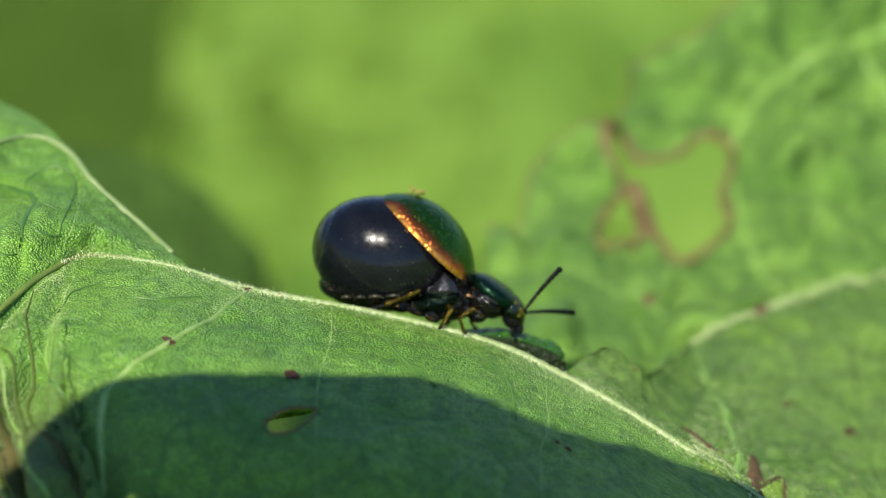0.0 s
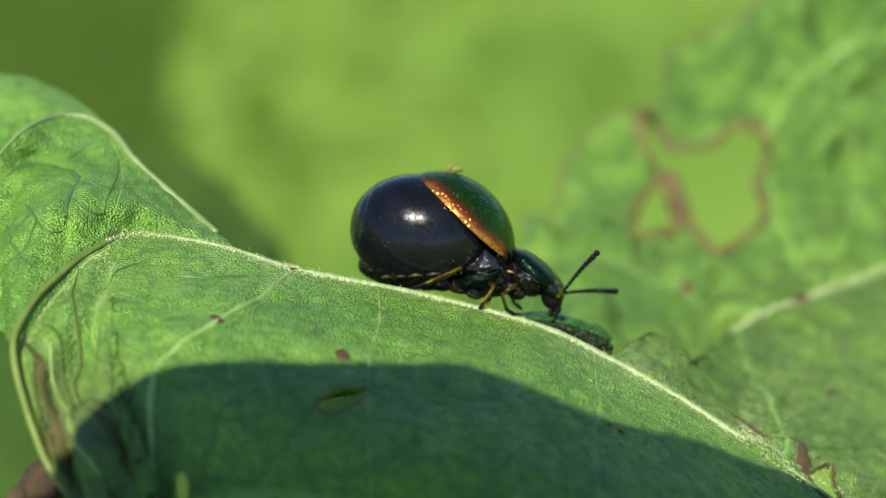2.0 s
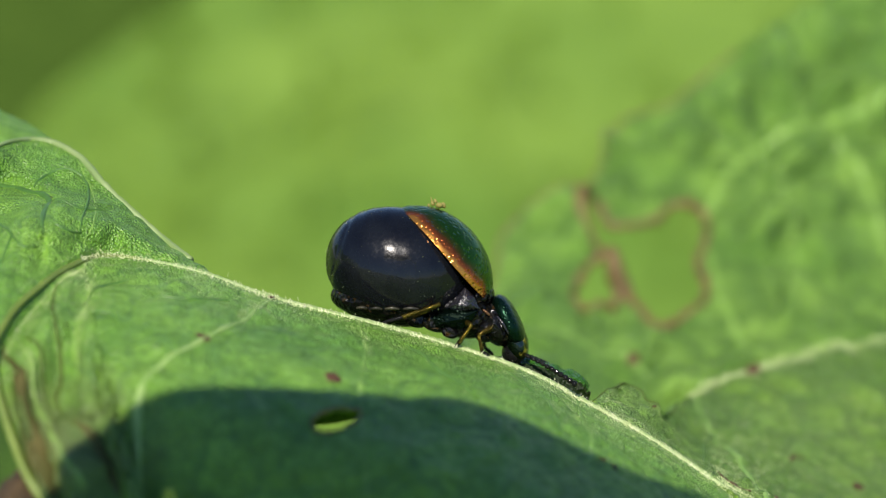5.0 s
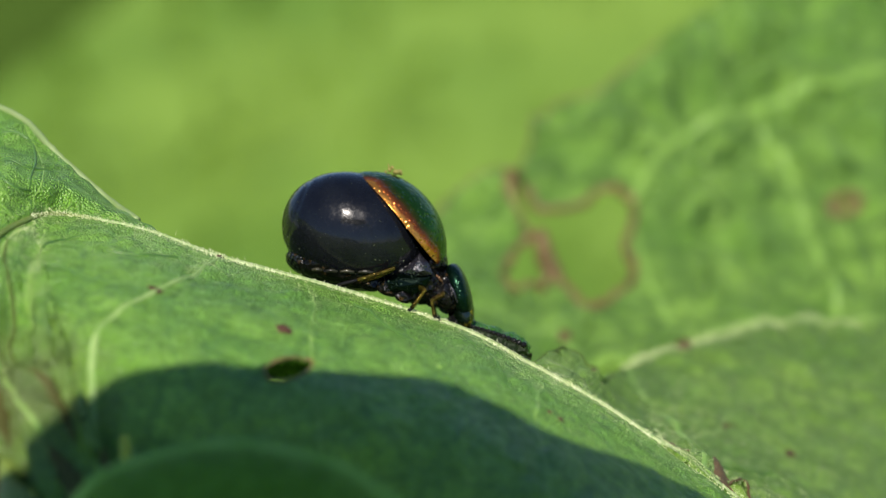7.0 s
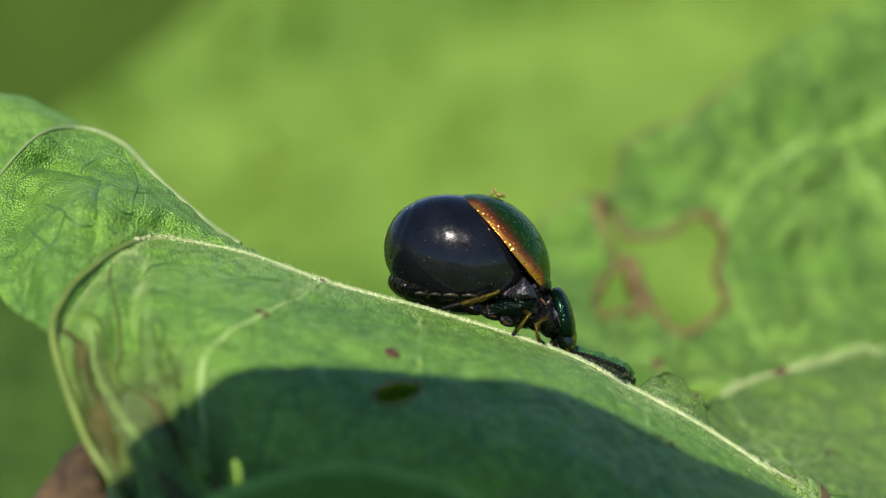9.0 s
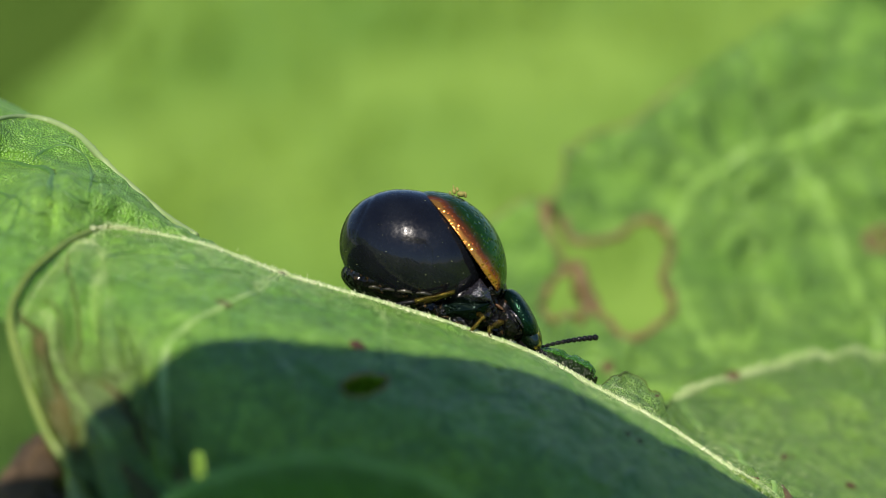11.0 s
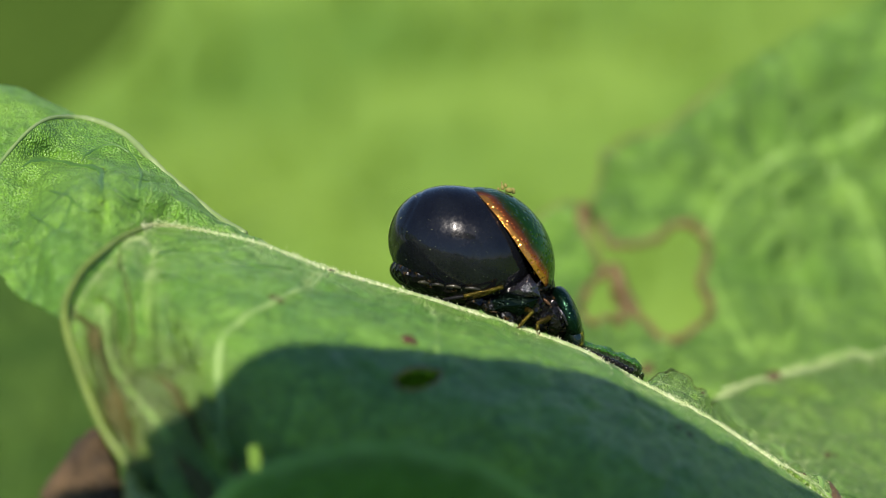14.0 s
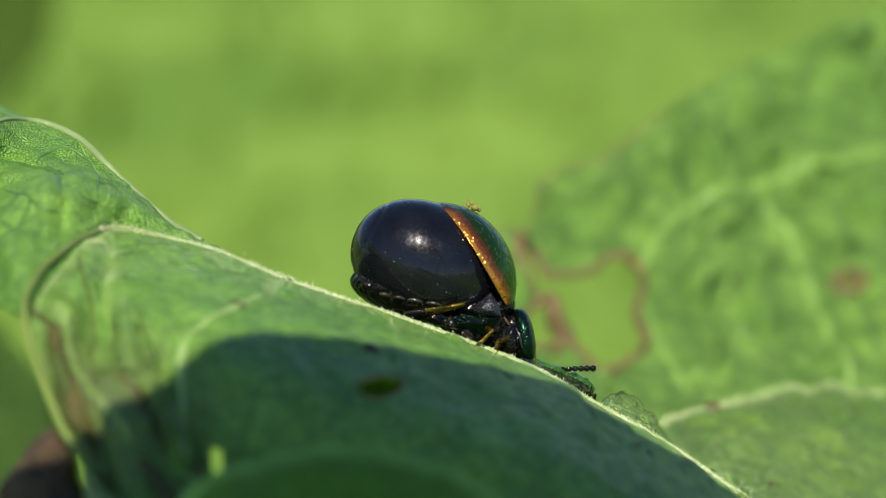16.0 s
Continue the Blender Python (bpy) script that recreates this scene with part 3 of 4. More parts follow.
leaf_part("red_spot", tube([at(flank, u, 0.745) - np.array([0, 0.02, 0.05]) for u in np.linspace(0.655, 0.675, 8)], [0.12, 0.24, 0.30, 0.30, 0.31, 0.28, 0.2, 0.1], 9), RED)
band(flank, [(0.554, 0.171), (0.586, 0.182), (0.617, 0.159), (0.642, 0.136), (0.66, 0.11)], 0.24, 0.34, 40, "brown_strip", RUST)
edge = [at(flank, u, 0.755) for u in np.linspace(0.02, 0.55, 90)]
leaf_part("chewed_edge", tube(edge, [0.035 + 0.05 * abs(noise.noise(Vector((k * 0.6, 0, 3)))) for k in range(90)], 7), CREASE, "dark beaded chewed edge")

FAR = [
    [(-3, 5, 100), (-2.6, 3.4, 103), (-2.2, 2.2, 107), (-2, 1.0, 110), (-2, -0.5, 112)],
    [(1, 5, 100), (1.4, 3.4, 103), (1.6, 1.6, 107.5), (1.4, -0.4, 111), (1.0, -3, 114)],
    [(4, 5.4, 101), (4, 3.6, 104), (3.9, 1.4, 109), (3.6, -1.6, 113), (3, -6, 117)],
    [(6.5, 5.6, 102), (6.2, 3.6, 105), (5.7, 1.2, 110), (5.2, -2.6, 114), (4.5, -8, 118)],
    [(9, 5.6, 103), (8.8, 3.6, 106), (8.3, 0.6, 111), (7.8, -3.4, 115), (7.3, -10.5, 119.5)],
    [(12.5, 5.4, 105), (12.5, 3.2, 108), (12.6, 0, 113), (12.6, -5, 118), (12.5, -14, 123)],
    [(18, 5, 108), (18, 2.8, 111), (18.2, -0.5, 116), (18.5, -7, 121), (18.5, -18, 126)],
    [(25, 5, 111), (25, 2.8, 114), (25, -0.5, 119), (25, -8, 125), (25.5, -20, 130)],
]
far = puckered(loft(FAR, 300, 240), 0.22, 0.35, 14.0, 1.0, 0.37)
BIG = smooth_ring([(0.2, 0.872), (0.245, 0.839), (0.282, 0.753), (0.35, 0.722), (0.417, 0.706), (0.521, 0.706), (0.55, 0.68), (0.542, 0.62), (0.52, 0.573), (0.527, 0.499), (0.504, 0.45),
                   (0.445, 0.421), (0.384, 0.412), (0.357, 0.454), (0.328, 0.499), (0.3, 0.562), (0.268, 0.64), (0.231, 0.717), (0.199, 0.781)], 130, 0.008, 5)
SMALL = smooth_ring([(0.181, 0.607), (0.207, 0.652), (0.251, 0.639), (0.278, 0.551), (0.269, 0.492), (0.229, 0.471), (0.192, 0.488), (0.169, 0.548)], 60, 0.006, 7)
WINDOW = smooth_ring([(0.800, 0.582), (0.808, 0.594), (0.824, 0.594), (0.830, 0.575), (0.822, 0.564), (0.804, 0.566)], 40, 0.003, 9)
MARGIN = [(0.0, 0.64), (0.023, 0.665), (0.042, 0.765), (0.046, 0.87), (0.050, 0.945), (0.072, 0.982), (0.13, 0.925), (0.194, 0.898), (0.245, 0.885), (0.29, 0.90), (0.31, 0.925), (0.376, 0.925),
          (0.448, 0.908), (0.517, 0.895), (0.565, 0.905), (0.62, 0.918), (0.70, 0.928), (0.77, 0.920), (0.823, 0.912), (0.88, 0.918), (1.0, 0.93)]
mu = np.array(MARGIN)[:, 0]
mv = np.array(MARGIN)[:, 1]
HOLES = outside([BIG, SMALL, WINDOW])
leaf_part("far_blade", sheet(far, lambda u, v: v < np.interp(u, mu, mv) and HOLES(u, v)), LEAF_FAR, "far half of the blade, out of focus")
for ring, r in ((BIG, 0.24), (SMALL, 0.19), (WINDOW, 0.30)):
    rim(far, ring, r, BROWN, "hole_rim", "withered brown rim of a chewed hole")
rim(far, [(u, float(np.interp(u, mu, mv))) for u in np.linspace(0.0, 0.62, 120)], 0.10, MARGIN_BROWN, "blade_margin", "browned margin", closed=False)
leaf_part("withered_bridge", tube([at(far, *q) for q in spline(np.array([(0.262, 0.66), (0.280, 0.61), (0.298, 0.55), (0.318, 0.49)]), 20)], [0.20 + 0.22 * math.sin(math.pi * k / 19) for k in range(20)], 8), BROWN, "dark red withered strip between two holes")
vein(far, [(0.545, 0.60), (0.551, 0.449), (0.569, 0.33), (0.59, 0.2)], 0.14, 0.18, 40)
vein(far, [(0.55, 0.68), (0.59, 0.745), (0.635, 0.775), (0.69, 0.782), (0.735, 0.777), (0.82, 0.77), (0.95, 0.78)], 0.22, 0.26, 50, "side_vein", VEIN_THIN, 0.5)
vein(far, [(0.725, 0.755), (0.754, 0.664), (0.774, 0.514), (0.790, 0.326), (0.80, 0.2)], 0.20, 0.22, 40, "side_vein", VEIN_THIN, 0.5)
vein(far, [(0.14, 0.41), (0.180, 0.358), (0.261, 0.271), (0.349, 0.206)], 0.12, 0.12, 40)
vein(far, [(0.635, 0.77), (0.66, 0.68), (0.665, 0.55), (0.66, 0.40)], 0.08, 0.06, 40)
vein(far, [(0.60, 0.75), (0.58, 0.84), (0.57, 0.90)], 0.07, 0.06, 30)
vein(far, [(0.69, 0.78), (0.68, 0.86), (0.69, 0.92)], 0.07, 0.06, 30)
stain(far, 0.30, 0.245, 0.28, 41)

LOBE = [
    [(-8.2, -0.45, 81.0), (-8.5, -0.62, 81.4), (-8.8, -0.75, 81.9), (-9.1, -0.85, 82.4)],
    [(-9.6, -0.82, 81.0), (-9.75, -1.05, 81.5), (-9.95, -1.2, 82.7), (-10.15, -1.5, 83.7)],
    [(-11.16, -1.03, 80.8), (-11.1, -1.8, 81.3), (-11.3, -2.3, 83.2), (-11.6, -2.72, 84.2)],
    [(-12.0, -0.77, 79), (-12.2, -2.1, 80.2), (-12.65, -3.1, 84.0), (-13.0, -3.98, 84.8)],
    [(-12.6, -0.17, 77), (-13.25, -1.82, 78.9), (-14.15, -3.18, 83.6), (-14.52, -4.51, 84.6)],
    [(-13.1, 0.6, 75.5), (-14.0, -0.6, 77.4), (-15.22, -2.0, 81.6), (-15.55, -3.9, 83.0)],
    [(-13.2, 1.75, 74), (-14.1, 1.40, 76), (-15.3, 0.75, 77.9), (-17.15, -1.22, 81.0)],
]
lobe = loft(LOBE, 170, 130)
LU, LV = np.meshgrid(np.linspace(0, 1, 170), np.linspace(0, 1, 130), indexing="ij")
roll = np.clip((LU - 0.40) / 0.2, 0, 1) * np.clip((0.88 - LU) / 0.2, 0, 1)
# the edge turns away, a furrow slants down below it, and a crease runs on from the furrow
lobe[..., 2] += roll * 1.5 * np.clip((LV - 0.62) / 0.38, 0, 1) ** 2
slant = 0.50 + 1.72 * (LU - 0.60)
lobe[..., 2] += 0.70 * np.exp(-((LV - slant + 0.03) / 0.085) ** 2) * np.clip((LU - 0.56) / 0.08, 0, 1) * np.clip((0.92 - LU) / 0.08, 0, 1)
lobe[..., 2] += 0.35 * np.exp(-((LU - 0.605 - 0.08 * (0.5 - LV)) / 0.028) ** 2) * np.clip((0.60 - LV) / 0.15, 0, 1) * np.clip(LV / 0.15, 0, 1)
waved = puckered(lobe, 0.12, 0.6, 21.0, 0.18, 0.60, 0.1)
lobe = lobe + (waved - lobe) * np.clip((1 - LV) / 0.15, 0, 1)[..., None]
leaf_part("folded_lobe", sheet(lobe), LEAF, "lobe folded up beside the midrib")
EDGE = plain_material("olive_pale_edge", (0.15, 0.235, 0.07), (0.225, 0.30, 0.11), 900, 0.55)
leaf_part("lobe_edge", tube([at(lobe, u, 1.0) for u in np.linspace(0.0, 0.95, 90)], [(0.12 - 0.07 * min(1, max(0, (k - 55) / 20))) + 0.03 * noise.noise(Vector((k * 0.5, 2, 2))) for k in range(90)], 8), EDGE, "pale rolled edge")
for line in ([(0.66, 0.62), (0.60, 0.72), (0.52, 0.78), (0.44, 0.80)], [(0.50, 0.85), (0.47, 0.65), (0.46, 0.45), (0.47, 0.22)], [(0.60, 0.48), (0.54, 0.44), (0.47, 0.42), (0.40, 0.46)], [(0.78, 0.55), (0.74, 0.42), (0.70, 0.28), (0.64, 0.20)],
             [(0.86, 0.62), (0.83, 0.40), (0.79, 0.22)], [(0.72, 0.36), (0.78, 0.32), (0.84, 0.34)], [(0.57, 0.30), (0.52, 0.24), (0.46, 0.22)]):
    band(lobe, line, 0.07, 0.04, 30, "dark_veinlet", DARK_VEIN)
# a dark strip paints the shade along the lobe's furrow and crease
band(lobe, [(0.86, 0.86), (0.80, 0.80), (0.74, 0.70), (0.67, 0.59), (0.61, 0.50), (0.615, 0.38), (0.63, 0.24)], 0.24, 0.10, 50, "crease_shade", DARK_VEIN)
vein(lobe, [(0.45, 0.1), (0.42, 0.4), (0.46, 0.7), (0.5, 0.95)], 0.04, 0.03, 30)
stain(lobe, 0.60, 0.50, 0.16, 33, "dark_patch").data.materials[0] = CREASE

BEHIND = [[(-13.2, -3.5, 88), (-13.4, -2.9, 87), (-13.6, -2, 85.5)], [(-14.4, -4.6, 89), (-14.5, -3.9, 87.5), (-14.9, -2, 85.5)], [(-15.8, -5.3, 90), (-15.8, -4.7, 88), (-16.3, -2, 85.5)],
          [(-17.3, -5.85, 90), (-17.4, -4.9, 88), (-18.0, -2, 85.5)], [(-21, -6.3, 90), (-21, -5, 88), (-21.3, -2, 86)]]
behind = puckered(loft(BEHIND, 60, 50), 0.1, 0.5, 40.0)
leaf_part("rear_fold", sheet(behind), LEAF, "fold of the blade behind the lobe")

rib = spline(MIDRIB, 260)
s = np.linspace(0, 1, 260)
width = np.interp(s, [0, 0.15, 0.3, 0.42, 0.5, 0.9, 1], [0.11, 0.10, 0.095, 0.10, 0.11, 0.13, 0.13])
out = np.clip((128 - np.arange(260)) / 30, 0, 1)[:, None]
rib = rib + out * np.array([0.0, -0.03, -0.12]) + np.array([0, 0.04, 0])
# the foot tapers into the crest and the pale crest grows out of it
crest = np.interp(np.arange(260), [84, 100, 126, 150], [0.20, 0.45, 0.7, 1.0])
foot = np.interp(np.arange(260), [0, 92, 140], [1.0, 0.95, 0.1])
leaf_part("midrib", tube(rib[84:], (width * crest)[84:], 10), VEIN, "pale green midrib")
leaf_part("midrib_foot", tube(rib[:141] + np.array([0, 0.01, 0]), (width * foot)[:141], 10), CORD, "olive green foot of the midrib")


def papillae():
    """Tiny pale bristles on the crest of the midrib and on the pleats."""
    rng = random.Random(17)
    verts, faces = [], []

    def one(c, direction, length, r):
        k = len(verts)
        a = direction.orthogonal().normalized() * r
        b = direction.cross(a).normalized() * r
        base = plan(*c)
        verts.extend([base + a, base - a * 0.5 + b * 0.87, base - a * 0.5 - b * 0.87, base + direction * length])
        faces.extend([(k, k + 1, k + 3), (k + 1, k + 2, k + 3), (k + 2, k, k + 3)])

    for _ in range(7500):
        f = rng.uniform(0.36, 0.9)
        if f < 0.52 and rng.random() < 0.75:
            continue
        p = rib[int(f * 259)] + np.array([rng.gauss(0, 0.05), rng.gauss(0.02, 0.05), rng.gauss(-0.1, 0.18)])
        d = (UP + RIGHT * rng.gauss(0, 0.4) - AWAY * rng.uniform(-0.2, 0.9)).normalized()
        one(p, d, rng.uniform(0.03, 0.135) * MM, rng.uniform(0.008, 0.020) * MM)
    leaf_part("crest_papillae", (list(verts), [], list(faces)), BRISTLE, "fringe of glassy pale bristles along the midrib")["kind"] = "stuff"
    verts.clear()
    faces.clear()
    for line, n in (([(0.175, 0.15), (0.158, 0.237), (0.141, 0.34), (0.132, 0.43), (0.134, 0.53)], 500), ([(0.37, 0.20), (0.355, 0.25), (0.325, 0.33), (0.273, 0.358)], 240), ([(0.531, 0.03), (0.52, 0.16), (0.509, 0.28)], 160), ([(0.577, 0.10), (0.582, 0.28)], 90)):
        uv = spline(np.array(line), 100)
        for _ in range(n):
            p = at(front, *uv[rng.randrange(100)]) + np.array([rng.gauss(0, 0.08), rng.gauss(0, 0.08), -0.08])
            one(p, (UP * 0.4 - AWAY + RIGHT * rng.gauss(0, 0.5)).normalized(), rng.uniform(0.03, 0.09) * MM, 0.010 * MM)
    for g, n, us, vs in ((front, 5000, (0.30, 0.88), (0.0, 0.45)), (front, 5000, (0.46, 0.88), (0.0, 0.22)), (lobe, 700, (0.05, 0.75), (0.05, 0.98)), (flank, 2600, (0.1, 0.8), (0.02, 0.7)), (flank, 5000, (0.60, 0.95), (0.05, 0.60)), (front, 2600, (0.10, 0.36), (0.05, 0.6))):
        for _ in range(n):
            p = at(g, rng.uniform(*us), vs[0] + (vs[1] - vs[0]) * rng.random() ** 2.6)
            one(p, (UP + RIGHT * rng.gauss(0, 0.4) - AWAY * rng.uniform(0, 1.2)).normalized(), rng.uniform(0.008, 0.032) * MM, rng.uniform(0.005, 0.014) * MM)
    for _ in range(1600):
        p = at(flank, rng.uniform(0.58, 0.95), 0.02 + 0.60 * rng.random() ** 1.5)
        one(p, (UP + RIGHT * rng.gauss(0, 0.4) - AWAY * rng.uniform(0, 1.2)).normalized(), rng.uniform(0.02, 0.07) * MM, rng.uniform(0.012, 0.026) * MM)
    for _ in range(1500):
        p = at(flank, rng.uniform(0.54, 0.86), 0.755 + rng.gauss(-0.012, 0.02)) + np.array([0, -0.06, 0])
        one(p, (UP + RIGHT * rng.gauss(0, 0.4) - AWAY * rng.uniform(0, 0.9)).normalized(), rng.uniform(0.04, 0.14) * MM, rng.uniform(0.010, 0.022) * MM)
    for _ in range(500):
        p = at(lobe, rng.uniform(0, 0.6), 1.0)
        one(p, (UP + RIGHT * rng.gauss(0.3, 0.5) - AWAY * rng.random()).normalized(), rng.uniform(0.03, 0.09) * MM, 0.014 * MM)
    leaf_part("papillae", (verts, [], faces), PAPILLA, "scattered tiny pale papillae")["kind"] = "stuff"


papillae()

# the strip that the beetle eats: a curled scrap behind the crest, its front face's shade put into the colour
WET_SHADE = leaf_material("wet_chewed_shade", (0.005, 0.014, 0.003), (0.016, 0.032, 0.005), (0.010, 0.012, 0.003), rough=0.40, translucent=0.0, spec=0.15, grain=0.4)
FLAP = []
for x, y, drop in ((-0.6, 2.22, 0.75), (0.05, 2.19, 0.85), (0.72, 2.24, 0.95), (1.40, 2.41, 0.98), (1.95, 2.58, 0.92), (2.40, 2.80, 0.68), (2.62, 3.06, 0.32)):
    y -= 0.07
    FLAP.append([(x - 0.05, y + 0.15, 86.1), (x, y, 85.5), (x + 0.02, y + 0.06, 85.0), (x + 0.05, y + 0.20, 84.7), (x + 0.05, y + 0.24 + drop * 0.4, 84.75), (x + 0.02, y + 0.22 + drop, 84.8)])
flap = puckered(loft(FLAP, 90, 60), 0.11, 2.2, 50.0)
# greener copy for the strip's lit upper face
WET_TOP = leaf_material("wet_leaf_top", (0.020, 0.085, 0.006), (0.042, 0.14, 0.011), (0.012, 0.05, 0.004), rough=0.20, translucent=0.0, spec=0.35, grain=0.5)
leaf_part("flap_top", sheet(flap, lambda u, v: v <= 0.58, 0.1), WET_TOP, "wet green upper face of the chewed strip")
leaf_part("chewed_flap", sheet(flap, lambda u, v: v > 0.58, 0.1), WET_SHADE, "wet chewed strip of the blade, shade put into its dark face")
leaf_part("chewed_edge", tube([at(flap, u, 0.56) for u in np.linspace(0, 1, 70)], [0.02 + 0.05 * abs(noise.noise(Vector((k * 0.8, 4, 3)))) for k in range(70)], 7), WET_TOP, "wet glinting rim")

# the petiole holds the leaf up
stalk = spline([(-11.26, 5.48, 71.9), (-10.95, 6.2, 70.7), (-10.4, 7.5, 69.6), (-9.6, 14, 69), (-9, 60, 80), (-8, 180, 110), (-8, 300, 190)], 60)
stalk_pts = [plan(*p) for p in stalk]
cut = [p for p in stalk_pts if p.z > -0.02]
leaf_part("petiole", tube(cut, np.interp(np.linspace(0, 1, len(cut)), [0, 0.15, 1], [0.19, 0.30, 2.2]), 10, True), CORD, "long green stalk that rises from the ground")

# ---- other leaves ----
near_leaf = empty("near_leaf", Matrix.Translation(plan(-5.5, 6, 64)), "shaded curled dark green leaf margin close by", "leaf")
ARC = [[(-9.8, 8.0, 67.5), (-9.6, 8.0, 65), (-9.4, 10, 62)], [(-8.6, 5.9, 67.5), (-8.4, 6.0, 65), (-8.2, 9, 61)], [(-7.45, 5.15, 67.5), (-7.3, 5.35, 65), (-7.1, 9, 60)],
       [(-5.2, 4.62, 67.5), (-5.1, 4.95, 65), (-5.0, 9, 60)], [(-3.4, 4.85, 67.5), (-3.2, 5.2, 65), (-3.2, 9, 60)], [(-2.4, 5.2, 67.5), (-2.2, 5.5, 65), (-2.1, 9, 60)],
       [(-0.6, 6.4, 67.5), (-0.5, 6.6, 65), (-0.4, 9, 61)], [(0.6, 7.8, 67.5), (0.7, 7.9, 65), (0.8, 10, 62)]]
ARC = [[(x, y + 0.27, z) for x, y, z in row] for row in ARC]
g = puckered(loft(ARC, 90, 40), 0.06, 0.8, 60.0)
v, e, f = sheet(g)
inv = near_leaf.matrix_world.inverted()
NEAR = leaf_material("young_leaf_green", (0.13, 0.31, 0.022), (0.18, 0.38, 0.036), (0.11, 0.26, 0.02), spec=0.12, rough=0.6, translucent=0.3)
NEAR_EDGE = plain_material("young_leaf_edge", (0.17, 0.36, 0.045), (0.25, 0.44, 0.09), 900, 0.7, spec=0.1)
part("blade", ([inv @ q for q in v], e, f), NEAR, near_leaf)
part("edge", tube([inv @ plan(*at(g, u, 0.06)) for u in np.linspace(0, 1, 60)], 0.30, 8, True), NEAR_EDGE, near_leaf, "pale rounded edge")
part("petiole", tube([inv @ plan(*p) for p in spline([(-5, 9, 60.5), (-5, 20, 62), (-6, 120, 75), (-6, 290, 175)], 40)], np.linspace(0.3, 1.6, 40), 8, True), CORD, near_leaf)

dead = empty("withered_leaf", Matrix.Translation(plan(-12.5, 6, 69)), "curled brown withered leaf tip beside the stalk", "leaf")
TIP = [[(-14.2, 7.6, 69), (-14.0, 7.7, 68.6), (-13.8, 9, 68)], [(-13.2, 5.7, 70), (-13.0, 6.0, 69), (-12.9, 9, 67.5)], [(-12.1, 4.75, 70.6), (-12.0, 5.2, 69.4), (-11.9, 9, 67.3)],
       [(-11.3, 5.1, 70.5), (-11.1, 5.6, 69.4), (-11.0, 9, 67.5)], [(-10.5, 6.4, 70), (-10.3, 6.8, 69), (-10.1, 9, 68)]]
TIP = [[((x + 12.2) * 0.62 - 12.6, y - 0.12, z * 1.045) for x, y, z in row] for row in TIP]
g = puckered(loft(TIP, 60, 40), 0.25, 0.9, 70.0, 0.2, 0.5)
v, e, f = sheet(g)
inv = dead.matrix_world.inverted()
DEAD = plain_material("dead_leaf", (0.03, 0.02, 0.009), (0.13, 0.08, 0.033), 1300, 0.85, relief=0.9, depth=0.0002)
part("blade", ([inv @ q for q in v], e, f), DEAD, dead)
part("petiole", tube([inv @ plan(*p) for p in spline([(-13.0, 8.7, 70.5), (-13, 20, 71), (-13, 120, 80), (-13, 290, 180)], 40)], np.linspace(0.4, 1.6, 40), 8, True), DEAD, dead)

lower = empty("lower_leaf", Matrix.Translation(plan(-26, 10, 135)), "lower leaf hanging under the dock leaf, shade put into its dark green", "leaf")
LOW = [[(-30, -1, 113), (-30, 6, 108), (-30, 15, 101)], [(-24, -1.5, 113), (-24, 6, 107), (-24, 15, 100)], [(-18.5, -0.6, 112), (-18.5, 6, 106), (-18.5, 15, 99)], [(-14.5, 2.5, 110), (-14.5, 7.5, 105), (-14.5, 15, 98)], [(-12, 8, 108), (-12, 10, 104), (-12, 15, 98)]]
LOW = [[(x * 1.3, y * 1.3, z * 1.3) for x, y, z in row] for row in LOW]
g = puckered(loft(LOW, 70, 60), 0.25, 0.4, 80.0, 0.5, 0.35)
v, e, f = sheet(g)
inv = lower.matrix_world.inverted()
# the shade under the dock leaf is put into this dark green
LOW_SHADE = leaf_material("shaded_leaf_green", (0.040, 0.092, 0.014), (0.065, 0.128, 0.020), (0.03, 0.07, 0.011), cell=160, sheen=0, rough=0.6, spec=0.15)
part("blade", ([inv @ q for q in v], e, f), LOW_SHADE, lower)
part("midrib", tube([inv @ plan(*at(g, 0.62 - 0.1 * k / 20, k / 20)) for k in range(21)], 0.3, 8, True), LOW_SHADE, lower)
part("petiole", tube([inv @ plan(*p) for p in spline([(-27, 19.5, 129.5), (-27, 34, 129), (-25, 120, 140), (-20, 290, 200)], 30)], np.linspace(0.5, 1.8, 30), 8, True), LOW_SHADE, lower)

# ---- the beetle ----
def bp(px, py, d=0.0):
    """Beetle place (metres in its own space) from the side view's grid: 58.5 units a millimetre; d: millimetres away."""
    return Vector(((px - 650) / 58.5, d, (466 - py) / 58.5)) * MM


def ellipsoid(center, radii, turn=0.0, rings=24, seg=36, power=2.0, grooves=(), cut=0.014):
    """Pole along x. turn: degrees about the depth axis, nose up. power over 2: boxier. grooves: places of seams along x."""
    bm = bmesh.new()
    bmesh.ops.create_uvsphere(bm, u_segments=seg, v_segments=rings, radius=1)
    bm.transform(Matrix.Rotation(radians(90), 4, "Y"))
    for v in bm.verts:
        if power != 2.0:
            v.co /= sum(abs(c) ** power for c in v.co) ** (1 / power)
        for g in grooves:
            bend = g + 0.10 * v.co.z
            k = 1 - cut * math.exp(-((v.co.x - bend) / 0.022) ** 2) - (0.012 if v.co.x < bend else 0)
            v.co.y *= k
            v.co.z *= k
    bm.transform(Matrix.Translation(center) @ Matrix.Rotation(-radians(turn), 4, "Y") @ Matrix.Diagonal((*(Vector(radii) * MM), 1)))
    return bm


